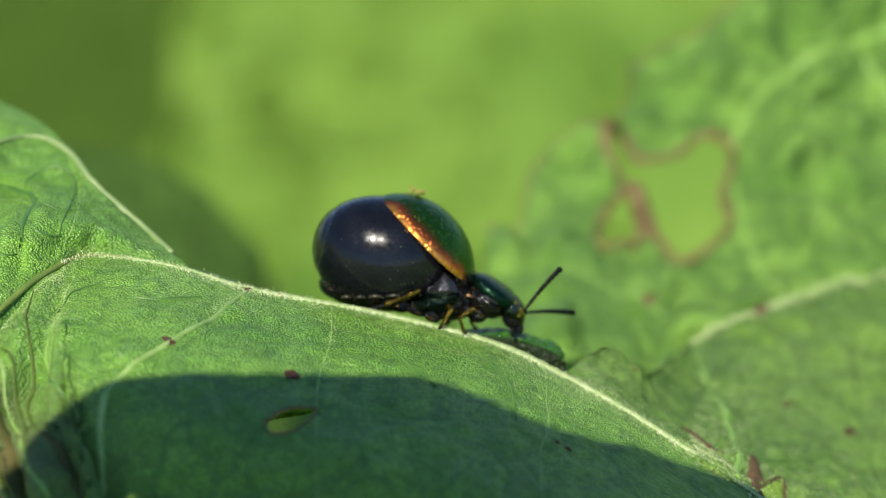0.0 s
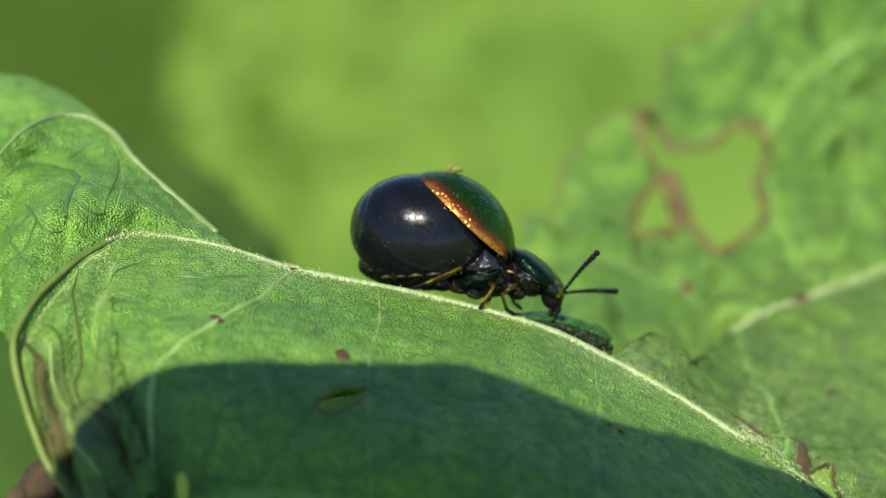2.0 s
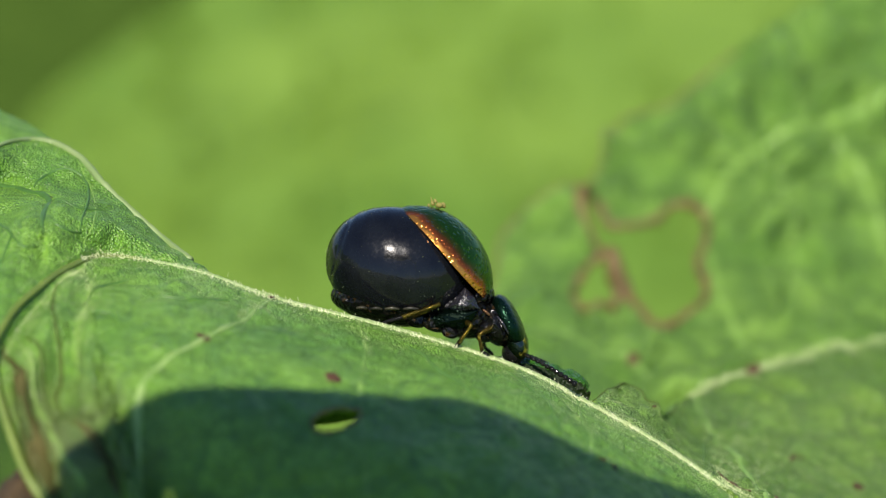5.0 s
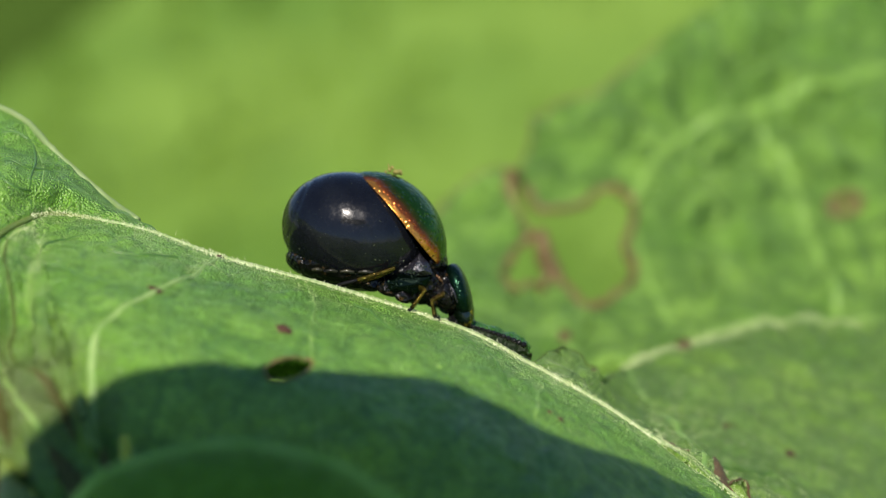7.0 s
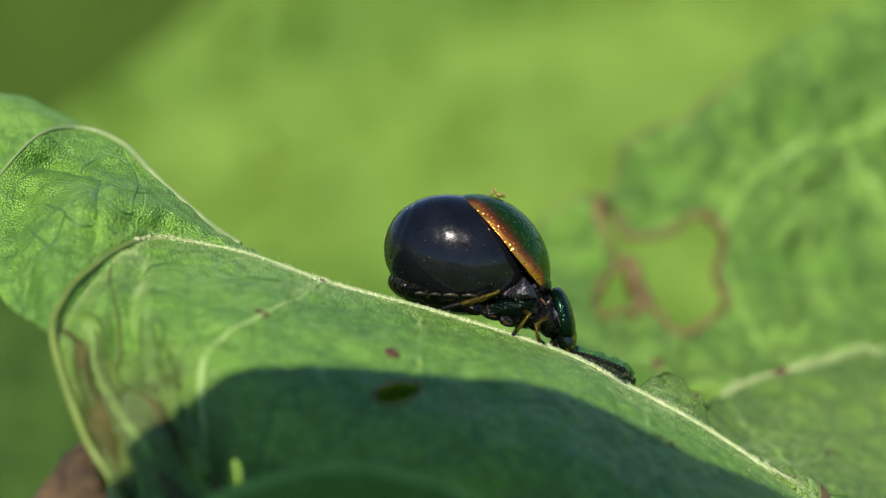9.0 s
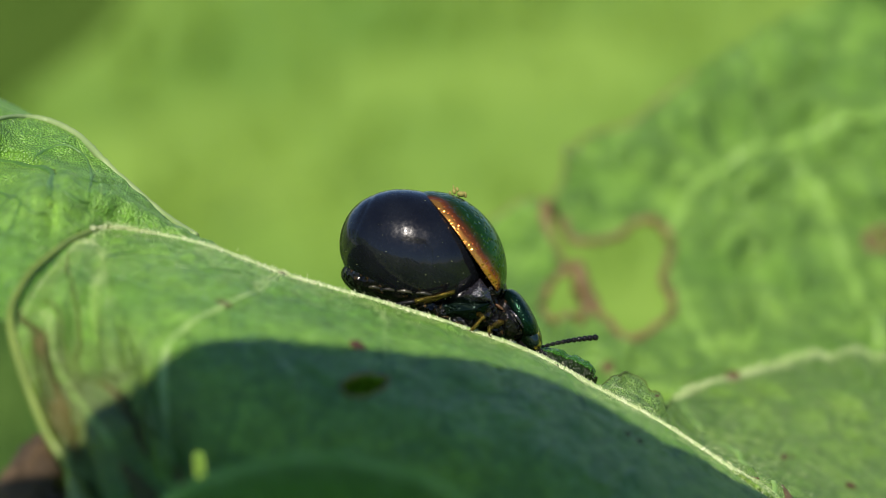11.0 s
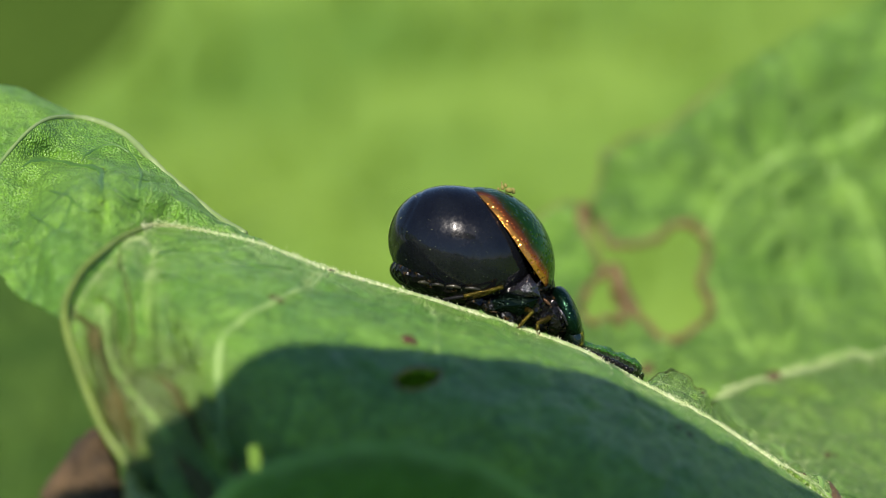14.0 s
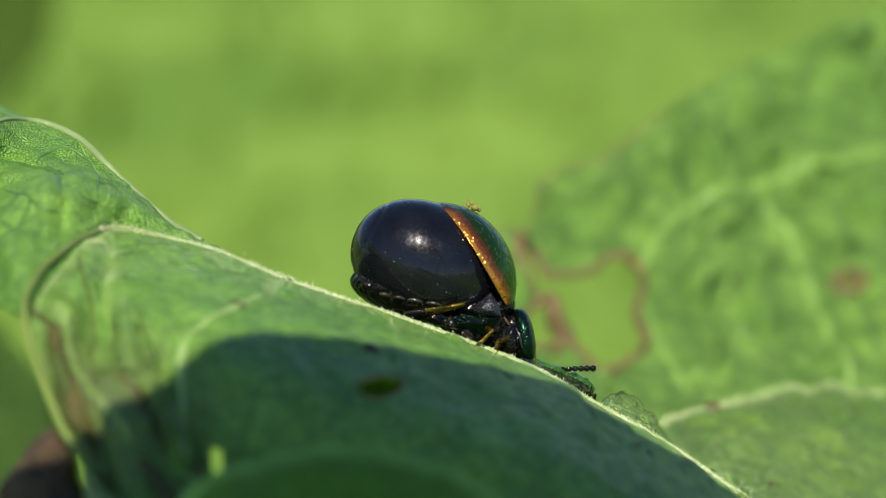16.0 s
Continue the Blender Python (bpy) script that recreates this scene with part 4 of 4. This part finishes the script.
def iridescent(name, stops, rough=0.25, pit=11000, depth=0.3):
    m, nodes, links, bsdf = material(name)
    co = nodes.new("ShaderNodeTexCoord").outputs["Object"]
    at_node = nodes.new("ShaderNodeAttribute")
    at_node.attribute_name = "margin"
    n = texture(nodes, links, "ShaderNodeTexNoise", 2600, co, Detail=3)
    add = nodes.new("ShaderNodeMath")
    add.operation = "MULTIPLY_ADD"
    links.new(n.outputs["Fac"], add.inputs[0])
    add.inputs[1].default_value = 0.12
    links.new(at_node.outputs["Fac"], add.inputs[2])
    links.new(ramp(nodes, links, add.outputs[0], stops), bsdf.inputs["Base Color"])
    bsdf.inputs["Metallic"].default_value = 0.85
    bsdf.inputs["Roughness"].default_value = rough
    pits = texture(nodes, links, "ShaderNodeTexVoronoi", pit, co)
    bump(nodes, links, bsdf, ramp(nodes, links, pits.outputs["Distance"], [(0.05, (0, 0, 0)), (0.45, (1, 1, 1))]), depth, 0.00004)
    return m


ELYTRA = iridescent("elytra_green_copper", [(0.0, (0.018, 0.088, 0.011)), (0.74, (0.022, 0.088, 0.010)), (0.85, (0.070, 0.075, 0.012)), (0.915, (0.26, 0.070, 0.020)), (0.97, (0.46, 0.115, 0.028)), (1.0, (0.62, 0.26, 0.048))], 0.24, 6500, 0.75)
GREEN = iridescent("pronotum_green", [(0.0, (0.004, 0.022, 0.011)), (1.0, (0.006, 0.042, 0.018))], 0.28, 11000, 0.45)
# the gold stop paints the head's glints as scattered specks
HEAD = iridescent("head_green_gold_glints", [(0.0, (0.004, 0.012, 0.006)), (0.066, (0.008, 0.020, 0.008)), (0.078, (0.42, 0.30, 0.05))], 0.22, 7000, 0.8)
GOLD = plain_material("golden_leg", (0.004, 0.0035, 0.002), (0.26, 0.185, 0.028), 5200, 0.17, 0.85, relief=0.7, depth=0.00006, spec=0.4)
ORANGE = plain_material("orange_membrane", (0.05, 0.022, 0.010), (0.22, 0.12, 0.045), 2500, 0.3, 0.7, relief=0.4)
BREAST = iridescent("dark_green_breast", [(0.0, (0.002, 0.008, 0.004)), (1.0, (0.004, 0.016, 0.008))], 0.22, 9000, 0.5)
POLLEN = plain_material("yellow_pollen", (0.14, 0.13, 0.02), (0.26, 0.23, 0.05), 3000, 0.7)


def elytron(side, parent):
    """Half of the cap that the two wing cases make over the front of the swollen abdomen."""
    centre = bp(673, 425)
    axis = Vector((0.785, 0, 0.62)).normalized()
    across = Vector((0, 1, 0))
    along = axis.cross(across)
    nt, na = 80, 64
    verts, faces, margin = [], [], []
    for i in range(nt):
        for j in range(na):
            a = math.pi * j / (na - 1)
            top = 61 + 1.5 * math.sin(a) ** 2 + 6 * max(0.0, math.cos(a)) ** 2
            f = i / (nt - 1)
            th = radians(top) * f
            y = math.sin(a) * side
            x = math.cos(a)
            p = axis * (math.cos(th) * 1.93) + along * (x * math.sin(th) * 2.20) + across * (y * math.sin(th) * 1.90)
            if f > 0.80:
                p *= 1 + 0.016 * (0.2 + 0.8 * math.sin(a)) * math.sin(math.pi * (f - 0.80) / 0.20)
            verts.append(centre + p * MM)
            margin.append(f * (0.45 + 0.55 * min(1.0, math.sin(a) * 1.6)))
    for i in range(nt - 1):
        for j in range(na - 1):
            q = (i * na + j, (i + 1) * na + j, (i + 1) * na + j + 1, i * na + j + 1)
            faces.append(q if side < 0 else q[::-1])
    ob = part("elytron", (verts, [], faces), ELYTRA, parent, "metallic green wing case with coppery orange margin")
    ob.data.attributes.new("margin", "FLOAT", "POINT").data.foreach_set("value", margin)
    shell = ob.modifiers.new("shell", "SOLIDIFY")
    shell.thickness, shell.offset = 0.00007, -1
    return ob


def plate(name, outline, side, low, high, mat, label):
    """A faceted plate on the flank: its outline in the side view's grid, raised to a blunt peak."""
    n = len(outline)
    cx, cy = sum(p[0] for p in outline) / n, sum(p[1] for p in outline) / n
    verts = [bp(x, y, 0.6 * side) for x, y in outline] + [bp(x, y, low * side) for x, y in outline]
    verts += [bp(cx + (x - cx) * 0.45, cy + (y - cy) * 0.45, (high - 0.05 * (k % 2)) * side) for k, (x, y) in enumerate(outline)]
    faces = [tuple(range(2 * n, 3 * n))]
    for k in range(n):
        q = (k + 1) % n
        faces += [(k, q, n + q, n + k), (n + k, n + q, 2 * n + q, 2 * n + k)]
    bm = bmesh.new()
    vs = [bm.verts.new(v) for v in verts]
    for f in faces:
        bm.faces.new([vs[k] for k in f])
    bmesh.ops.recalc_face_normals(bm, faces=bm.faces)
    bmesh.ops.bevel(bm, geom=bm.edges[:], offset=0.000018, segments=1, affect="EDGES")
    return part(name, bm, mat, beetle, label, smooth=False)


def rod(points, radii, mat, name, parent, label=""):
    n = len(points) * 5
    return part(name, tube(spline([tuple(p) for p in points], n), spline(np.asarray(radii, float)[:, None], n)[:, 0], 10, True), mat, parent, label)


beetle = empty("leaf_beetle", BASIS, "swollen black and metallic green leaf beetle standing on the midrib", "beetle")
abdomen = part("abdomen", ellipsoid(bp(629, 408), (2.26, 1.86, 1.76), -13, 110, 72, 2.12, (-0.80,)), SKIN, beetle, "hugely swollen glossy black abdomen")
for s in (-1, 1):
    elytron(s, beetle)
    plate("thorax_plate", [(720, 476), (745, 448), (761, 466), (768, 486), (745, 489), (712, 482)], s, 1.16, 1.36, PLATE, "faceted grey side plate")
    plate("breast_plate", [(712, 484), (766, 489), (756, 507), (735, 522), (690, 517), (682, 501), (698, 487)], s, 1.08, 1.24, BREAST, "dark green breast plate")
    for k, (a, b, y) in enumerate(((556, 574, 478), (580, 600, 480), (605, 630, 481), (637, 664, 482))):
        rod([bp(a, y, 1.38 * s), bp((a + b) / 2, y - 1, 1.42 * s), bp(b, y + 1, 1.38 * s)], [0.035, 0.055, 0.035], STERNITE, "sternite_edge", beetle, "olive edge of an abdominal ring")
part("belly", ellipsoid(bp(602, 474), (1.70, 1.35, 0.64), -12, 60, 36, 2.2, (-0.6, -0.3, 0.0, 0.3), 0.05), UNDERSIDE, beetle, "dark ringed underside of the abdomen")
for v in abdomen.data.vertices:
    q = v.co / MM
    d = (v.co - bp(629, 408)).normalized()
    v.co += d * (0.000010 * noise.noise(Vector((q.x * 4.2, q.y * 0.9, q.z * 0.9))) + 0.0000025 * noise.noise(q * 4.0))
for s in (-1, 1):
    for (px, py, d, r) in ((655, 500, 0.8, 0.30), (690, 508, 0.85, 0.32), (722, 518, 0.8, 0.30), (716, 526, 1.0, 0.20), (772, 520, 0.6, 0.26)):
        part("coxa", ellipsoid(bp(px, py, d * s), (r * 1.3, r * 0.8, r * 0.9), -20, 12, 18, 2.3), UNDERSIDE, beetle)
part("rear_tip", ellipsoid(bp(540, 470), (0.24, 0.48, 0.20), -20), UNDERSIDE, beetle)
part("shoulder", ellipsoid(bp(770, 466), (0.40, 0.85, 0.44), -40), UNDERSIDE, beetle)
part("thorax", ellipsoid(bp(732, 492), (1.15, 1.12, 0.78), -22), UNDERSIDE, beetle, "black underside of the thorax")


def bristles():
    """Sparse short hairs and dust on the abdomen."""
    rng = random.Random(5)
    verts, faces = [], []
    points = [v.co.copy() for v in abdomen.data.vertices if v.co.y < 0.0004]
    for _ in range(150):
        c = rng.choice(points)
        d = (c - bp(629, 408)).normalized()
        c = c - d * 0.000004
        a = d.orthogonal().normalized() * 0.000005
        b = d.cross(a).normalized() * 0.000005
        k = len(verts)
        verts.extend([c + a, c - a + b, c - a - b, c + d * rng.uniform(0.00002, 0.00006) + Vector((0, 0, -0.00002))])
        faces.extend([(k, k + 1, k + 3), (k + 1, k + 2, k + 3), (k + 2, k, k + 3)])
    part("bristles", (verts, [], faces), PAPILLA, beetle, "sparse short pale hairs")["kind"] = "stuff"


bristles()
clump = part("pollen_clump", ellipsoid(bp(702, 304), (0.12, 0.14, 0.09), 0, 10, 14), POLLEN, beetle, "yellow pollen stuck to the wing cases")
for (px, py, d, r) in ((690, 300, 0.02, 0.06), (695, 296, -0.05, 0.05), (709, 304, 0.06, 0.07), (683, 303, 0, 0.04)):
    part("pollen_grain", ellipsoid(bp(px, py, d), (r, r, r * 1.5), 20, 8, 10), POLLEN, clump)
rod([bp(691, 302), bp(689, 295), bp(687, 288)], [0.03, 0.025, 0.01], POLLEN, "pollen_thread", clump)

pronotum = part("pronotum", ellipsoid(Vector((0.66, 0, 0.24)) * MM, (0.86, 0.96, 0.34), -6, 28, 40, 2.3), GREEN, beetle, "metallic green pronotum")
part("throat", ellipsoid(Vector((0.56, 0, -0.10)) * MM, (0.70, 0.88, 0.50), -8, power=2.2), UNDERSIDE, pronotum, "black underside")
for s in (-1, 1):
    part("side_membrane", ellipsoid(Vector((0.08, 0.84 * s, -0.16)) * MM, (0.15, 0.03, 0.05), 20), ORANGE, pronotum, "orange brown membrane")
    rod([Vector((0.35, 0.86 * s, 0.05)) * MM, Vector((0.62, 0.93 * s, 0.08)) * MM, Vector((0.98, 0.84 * s, 0.06)) * MM], [0.03, 0.05, 0.03], PLATE, "side_keel", pronotum)
for s in (-1, 1):
    part("fore_coxa", ellipsoid(Vector((0.52, 0.46 * s, -0.52)) * MM, (0.36, 0.26, 0.34), -30), UNDERSIDE, pronotum)
head = part("head", ellipsoid(Vector((0.26, 0, 0.07)) * MM, (0.54, 0.62, 0.35), -12, 28, 36, 2.2), HEAD, beetle, "dark green head")
part("face", ellipsoid(Vector((0.48, 0, -0.14)) * MM, (0.42, 0.50, 0.34), -20), BLACK, head, "black mouthparts")
for s in (-1, 1):
    part("eye", ellipsoid(Vector((0.30, 0.50 * s, 0.12)) * MM, (0.25, 0.15, 0.17)), EYE_BLACK, head, "dark bulging eye")
    part("mandible", ellipsoid(Vector((0.84, 0.16 * s, -0.26)) * MM, (0.19, 0.13, 0.13), -30), BLACK, head)
    rod([Vector((0.68, 0.30 * s, -0.34)) * MM, Vector((0.80, 0.36 * s, -0.50)) * MM, Vector((0.92, 0.30 * s, -0.55)) * MM], [0.05, 0.06, 0.03], BLACK, "palp", head)


def antenna(parent):
    """Eleven bead-like joints along +x."""
    ob = new("antenna")
    ob.empty_display_size = 0.0005
    ob.parent = parent
    tagged(ob, "black beaded antenna")
    x = 0.0
    for k in range(11):
        length = 0.27 if k == 0 else 0.19
        r = 0.055 + 0.0045 * k
        part("antenna_joint", ellipsoid(Vector((x + length / 2, 0, 0.05 * math.sin(math.pi * x / 2.2))) * MM, (length * 0.53, r, r), 0, 10, 12), BLACK, ob)
        x += length * 0.97
    return ob


antennae = [antenna(beetle), antenna(beetle)]


def leg(joints, thick=1.0):
    ob = new("leg")
    ob.empty_display_size = 0.0005
    ob.parent = beetle
    (hip, knee, ankle, foot) = [bp(*q) for q in joints]
    rod([hip, hip.lerp(knee, 0.5), knee], [0.075 * thick, 0.10 * thick, 0.06], GOLD, "femur", ob)
    rod([knee, knee.lerp(ankle, 0.5), ankle], [0.05, 0.055, 0.065], GOLD, "tibia", ob)
    rod([ankle, ankle.lerp(foot, 0.5), foot], [0.05, 0.065, 0.045], BLACK, "tarsus", ob)


for s in (-1, 1):
    leg([(640, 500, 0.9 * s), (702, 475, 1.55 * s), (636, 496, 1.5 * s), (600, 505, 1.4 * s)])
    leg([(742, 508, 0.8 * s), (755, 514, 1.50 * s), (731, 545, 1.40 * s), (720, 558, 1.3 * s)], 0.9)
    leg([(800, 515, 0.5 * s), (766, 532, 1.20 * s), (771, 560, 1.10 * s), (786, 574, 1.0 * s)], 0.9)

# ---- an unseen leaf-shaped caster, added out of view to shade the near half ----
ACROSS = (0.993 * RIGHT - 0.116 * AWAY).normalized()
OVER = (0.058 * RIGHT + 0.866 * UP + 0.497 * AWAY).normalized()
SHADE_AT = plan(-5.5, 4.0, 73) + SUN * 0.042
OUTLINE = [(-8.9, -9), (-8.9, -5.6), (-8.5, -4.6), (-7.3, -3.95), (-5.9, -3.3), (-5.1, -2.45), (-4.40, -1.45), (-3.75, -0.6), (-2.8, 0.15), (-1.2, 0.65), (0.5, 1.0), (2, 1.3), (3.4, 1.6), (4.8, 1.9), (6.2, 1.6), (7.5, 1.15),
           (8.7, 0.9), (10, 1.1), (11.5, 1.4), (16, 1), (19, -4), (16, -8), (4, -9)]
shade = empty("shade_caster", Matrix.Translation(SHADE_AT), "unseen added shade caster that throws a shadow on the dock leaf", "leaf")
ring = spline(OUTLINE + OUTLINE[:1], 110)[:-1]
vs = [(ACROSS * x + OVER * y) * MM for x, y in ring]
n = len(vs)
vs += [p + SUN * 0.0002 for p in vs]
part("blade", (vs, [], [tuple(range(n)), tuple(range(2 * n - 1, n - 1, -1))] + [(k, k + n, (k + 1) % n + n, (k + 1) % n) for k in range(n)]), LEAF_SHADE, shade, smooth=False)
# a stalk added to carry the unseen caster
part("petiole", tube([(ACROSS * x + OVER * y) * MM - AWAY * q * MM + Vector((0, 0, -h * MM)) for x, y, q, h in ((16, -4, 0, 0), (32, -10, 30, 0), (45, -30, 80, 40), (45, -30, 100, 330))], (0.6, 0.9, 1.4, 2.2), 8, True), VEIN, shade)

# ---- movement ----
# seconds; x, y (mm) and lean (degrees) of the beetle; the pitch of its head; the reach of its two antennae (right, up)
BEETLE = [
    (0, -2.42, 0.51, 3.5, -38, (73, 77), (80, -13)), (0.5, -2.43, 0.57, 2.1, -41, (98, 59), (53, -14)),
    (1, -2.46, 0.55, 2.0, -43, (101, 60), (63, -27)), (1.5, -2.55, 0.49, 3.7, -45, (92, 34), (80, -15)),
    (2, -2.60, 0.40, 5.7, -42, (68, 72), (88, -8)), (2.5, -2.71, 0.31, 5.6, -50, (101, -15), (78, 10)),
    (3, -2.78, 0.33, 4.2, -54, (80, -53), (90, 24)), (3.5, -2.73, 0.34, 4.2, -56, (78, -65), (81, 14)),
    (6, -2.46, 0.35, 2.4, -68, (90, -20), (60, -60)), (6.5, -2.33, 0.37, 2.3, -70, (90, -9), (60, -60)),
    (7, -2.33, 0.42, 1.3, -73, (93, -33), (60, -60)), (7.5, -2.33, 0.41, 1.2, -74, (90, -19), (60, -60)),
    (8, -2.28, 0.38, 1.5, -76, (89, -25), (60, -60)), (10.5, -2.44, 0.45, -0.7, -66, (73, -52), (48, 3)),
    (11, -2.48, 0.48, -2.5, -60, (60, -70), (100, 16)), (11.5, -2.42, 0.51, -3.3, -62, (60, -70), (101, 16)),
    (12, -2.38, 0.51, -3.0, -62, (60, -65), (68, 10)), (12.5, -2.34, 0.50, -2.6, -66, (60, -60), (35, -5)),
    (13, -2.34, 0.48, -2.1, -66, (75, -42), (40, -30)), (13.5, -2.49, 0.44, -2.3, -63, (80, -43), (45, -40)),
    (14, -2.44, 0.42, -2.9, -68, (80, -38), (45, -45)), (14.5, -2.42, 0.48, -4.4, -73, (85, -43), (45, -45)),
    (15, -2.35, 0.45, -4.5, -76, (70, -60), (60, -40)), (15.5, -2.25, 0.41, -4.1, -75, (70, -65), (112, 14)),
    (16, -2.27, 0.43, -4.7, -78, (70, -65), (112, 11)),
]
# how far the added shade caster shifts up and to the side, in millimetres
SWAY = [(0, 1.75, -0.7), (0.5, 1.65, -0.7), (1, 1.3, -0.7), (1.5, 0.8, -0.7), (2, 1.35, -0.7), (2.5, 1.6, -0.7), (3, 2.2, -0.7), (3.5, 2.3, -0.7), (6, 0.15, 0.1), (6.5, 0, 0.12), (7, 0, 0.15), (7.5, 1, 0.18),
        (8, 0.9, 0.2), (10.5, 1.2, 0.3), (11, 1.8, 0.33), (11.5, 1.5, 0.37), (12, 1.2, 0.4), (12.5, 1.8, 0.65), (13, 2.1, 0.9), (13.5, 2, 0.9), (14, 1.5, 0.9), (14.5, 1.9, 0.9), (15, 1.8, 0.9), (16, 2.3, 0.9)]


def motions():
    body, neck, skull, feelers = [], [], [], ([], [])
    for t, x, y, lean, pitch, a, b in BEETLE:
        turn = lean - 1.3
        m = Matrix.Translation(plan(x, y, 84.6)) @ BASIS @ Matrix.Rotation(-radians(turn), 4, "Y")
        body.append((t, m))
        p = pitch - turn
        n = Matrix.Translation(bp(786, 485)) @ Matrix.Rotation(-radians(p + 6), 4, "Y")
        neck.append((t, n))
        h = n @ Matrix.Translation(Vector((1.10, 0, 0.06)) * MM) @ Matrix.Rotation(-radians(-12), 4, "Y")
        skull.append((t, h))
        for rows, (rx, ry), s in ((feelers[0], a, -1), (feelers[1], b, 1)):
            base = h @ (Vector((0.62, 0.22 * s, 0.16)) * MM)
            reach = min(0.99, math.hypot(rx, ry) / 113)
            swing = math.degrees(math.acos(reach)) * s
            up = math.degrees(math.atan2(ry, rx)) - turn
            rows.append((t, Matrix.Translation(base) @ Matrix.Rotation(-radians(up), 4, "Y") @ Matrix.Rotation(radians(swing), 4, "Z")))
    walk(beetle, body)
    walk(pronotum, neck)
    walk(head, skull)
    for ob, rows in zip(antennae, feelers):
        walk(ob, rows)
    walk(shade, [(t, Matrix.Translation(SHADE_AT + (OVER * d + ACROSS * w) * MM)) for t, d, w in SWAY])


motions()
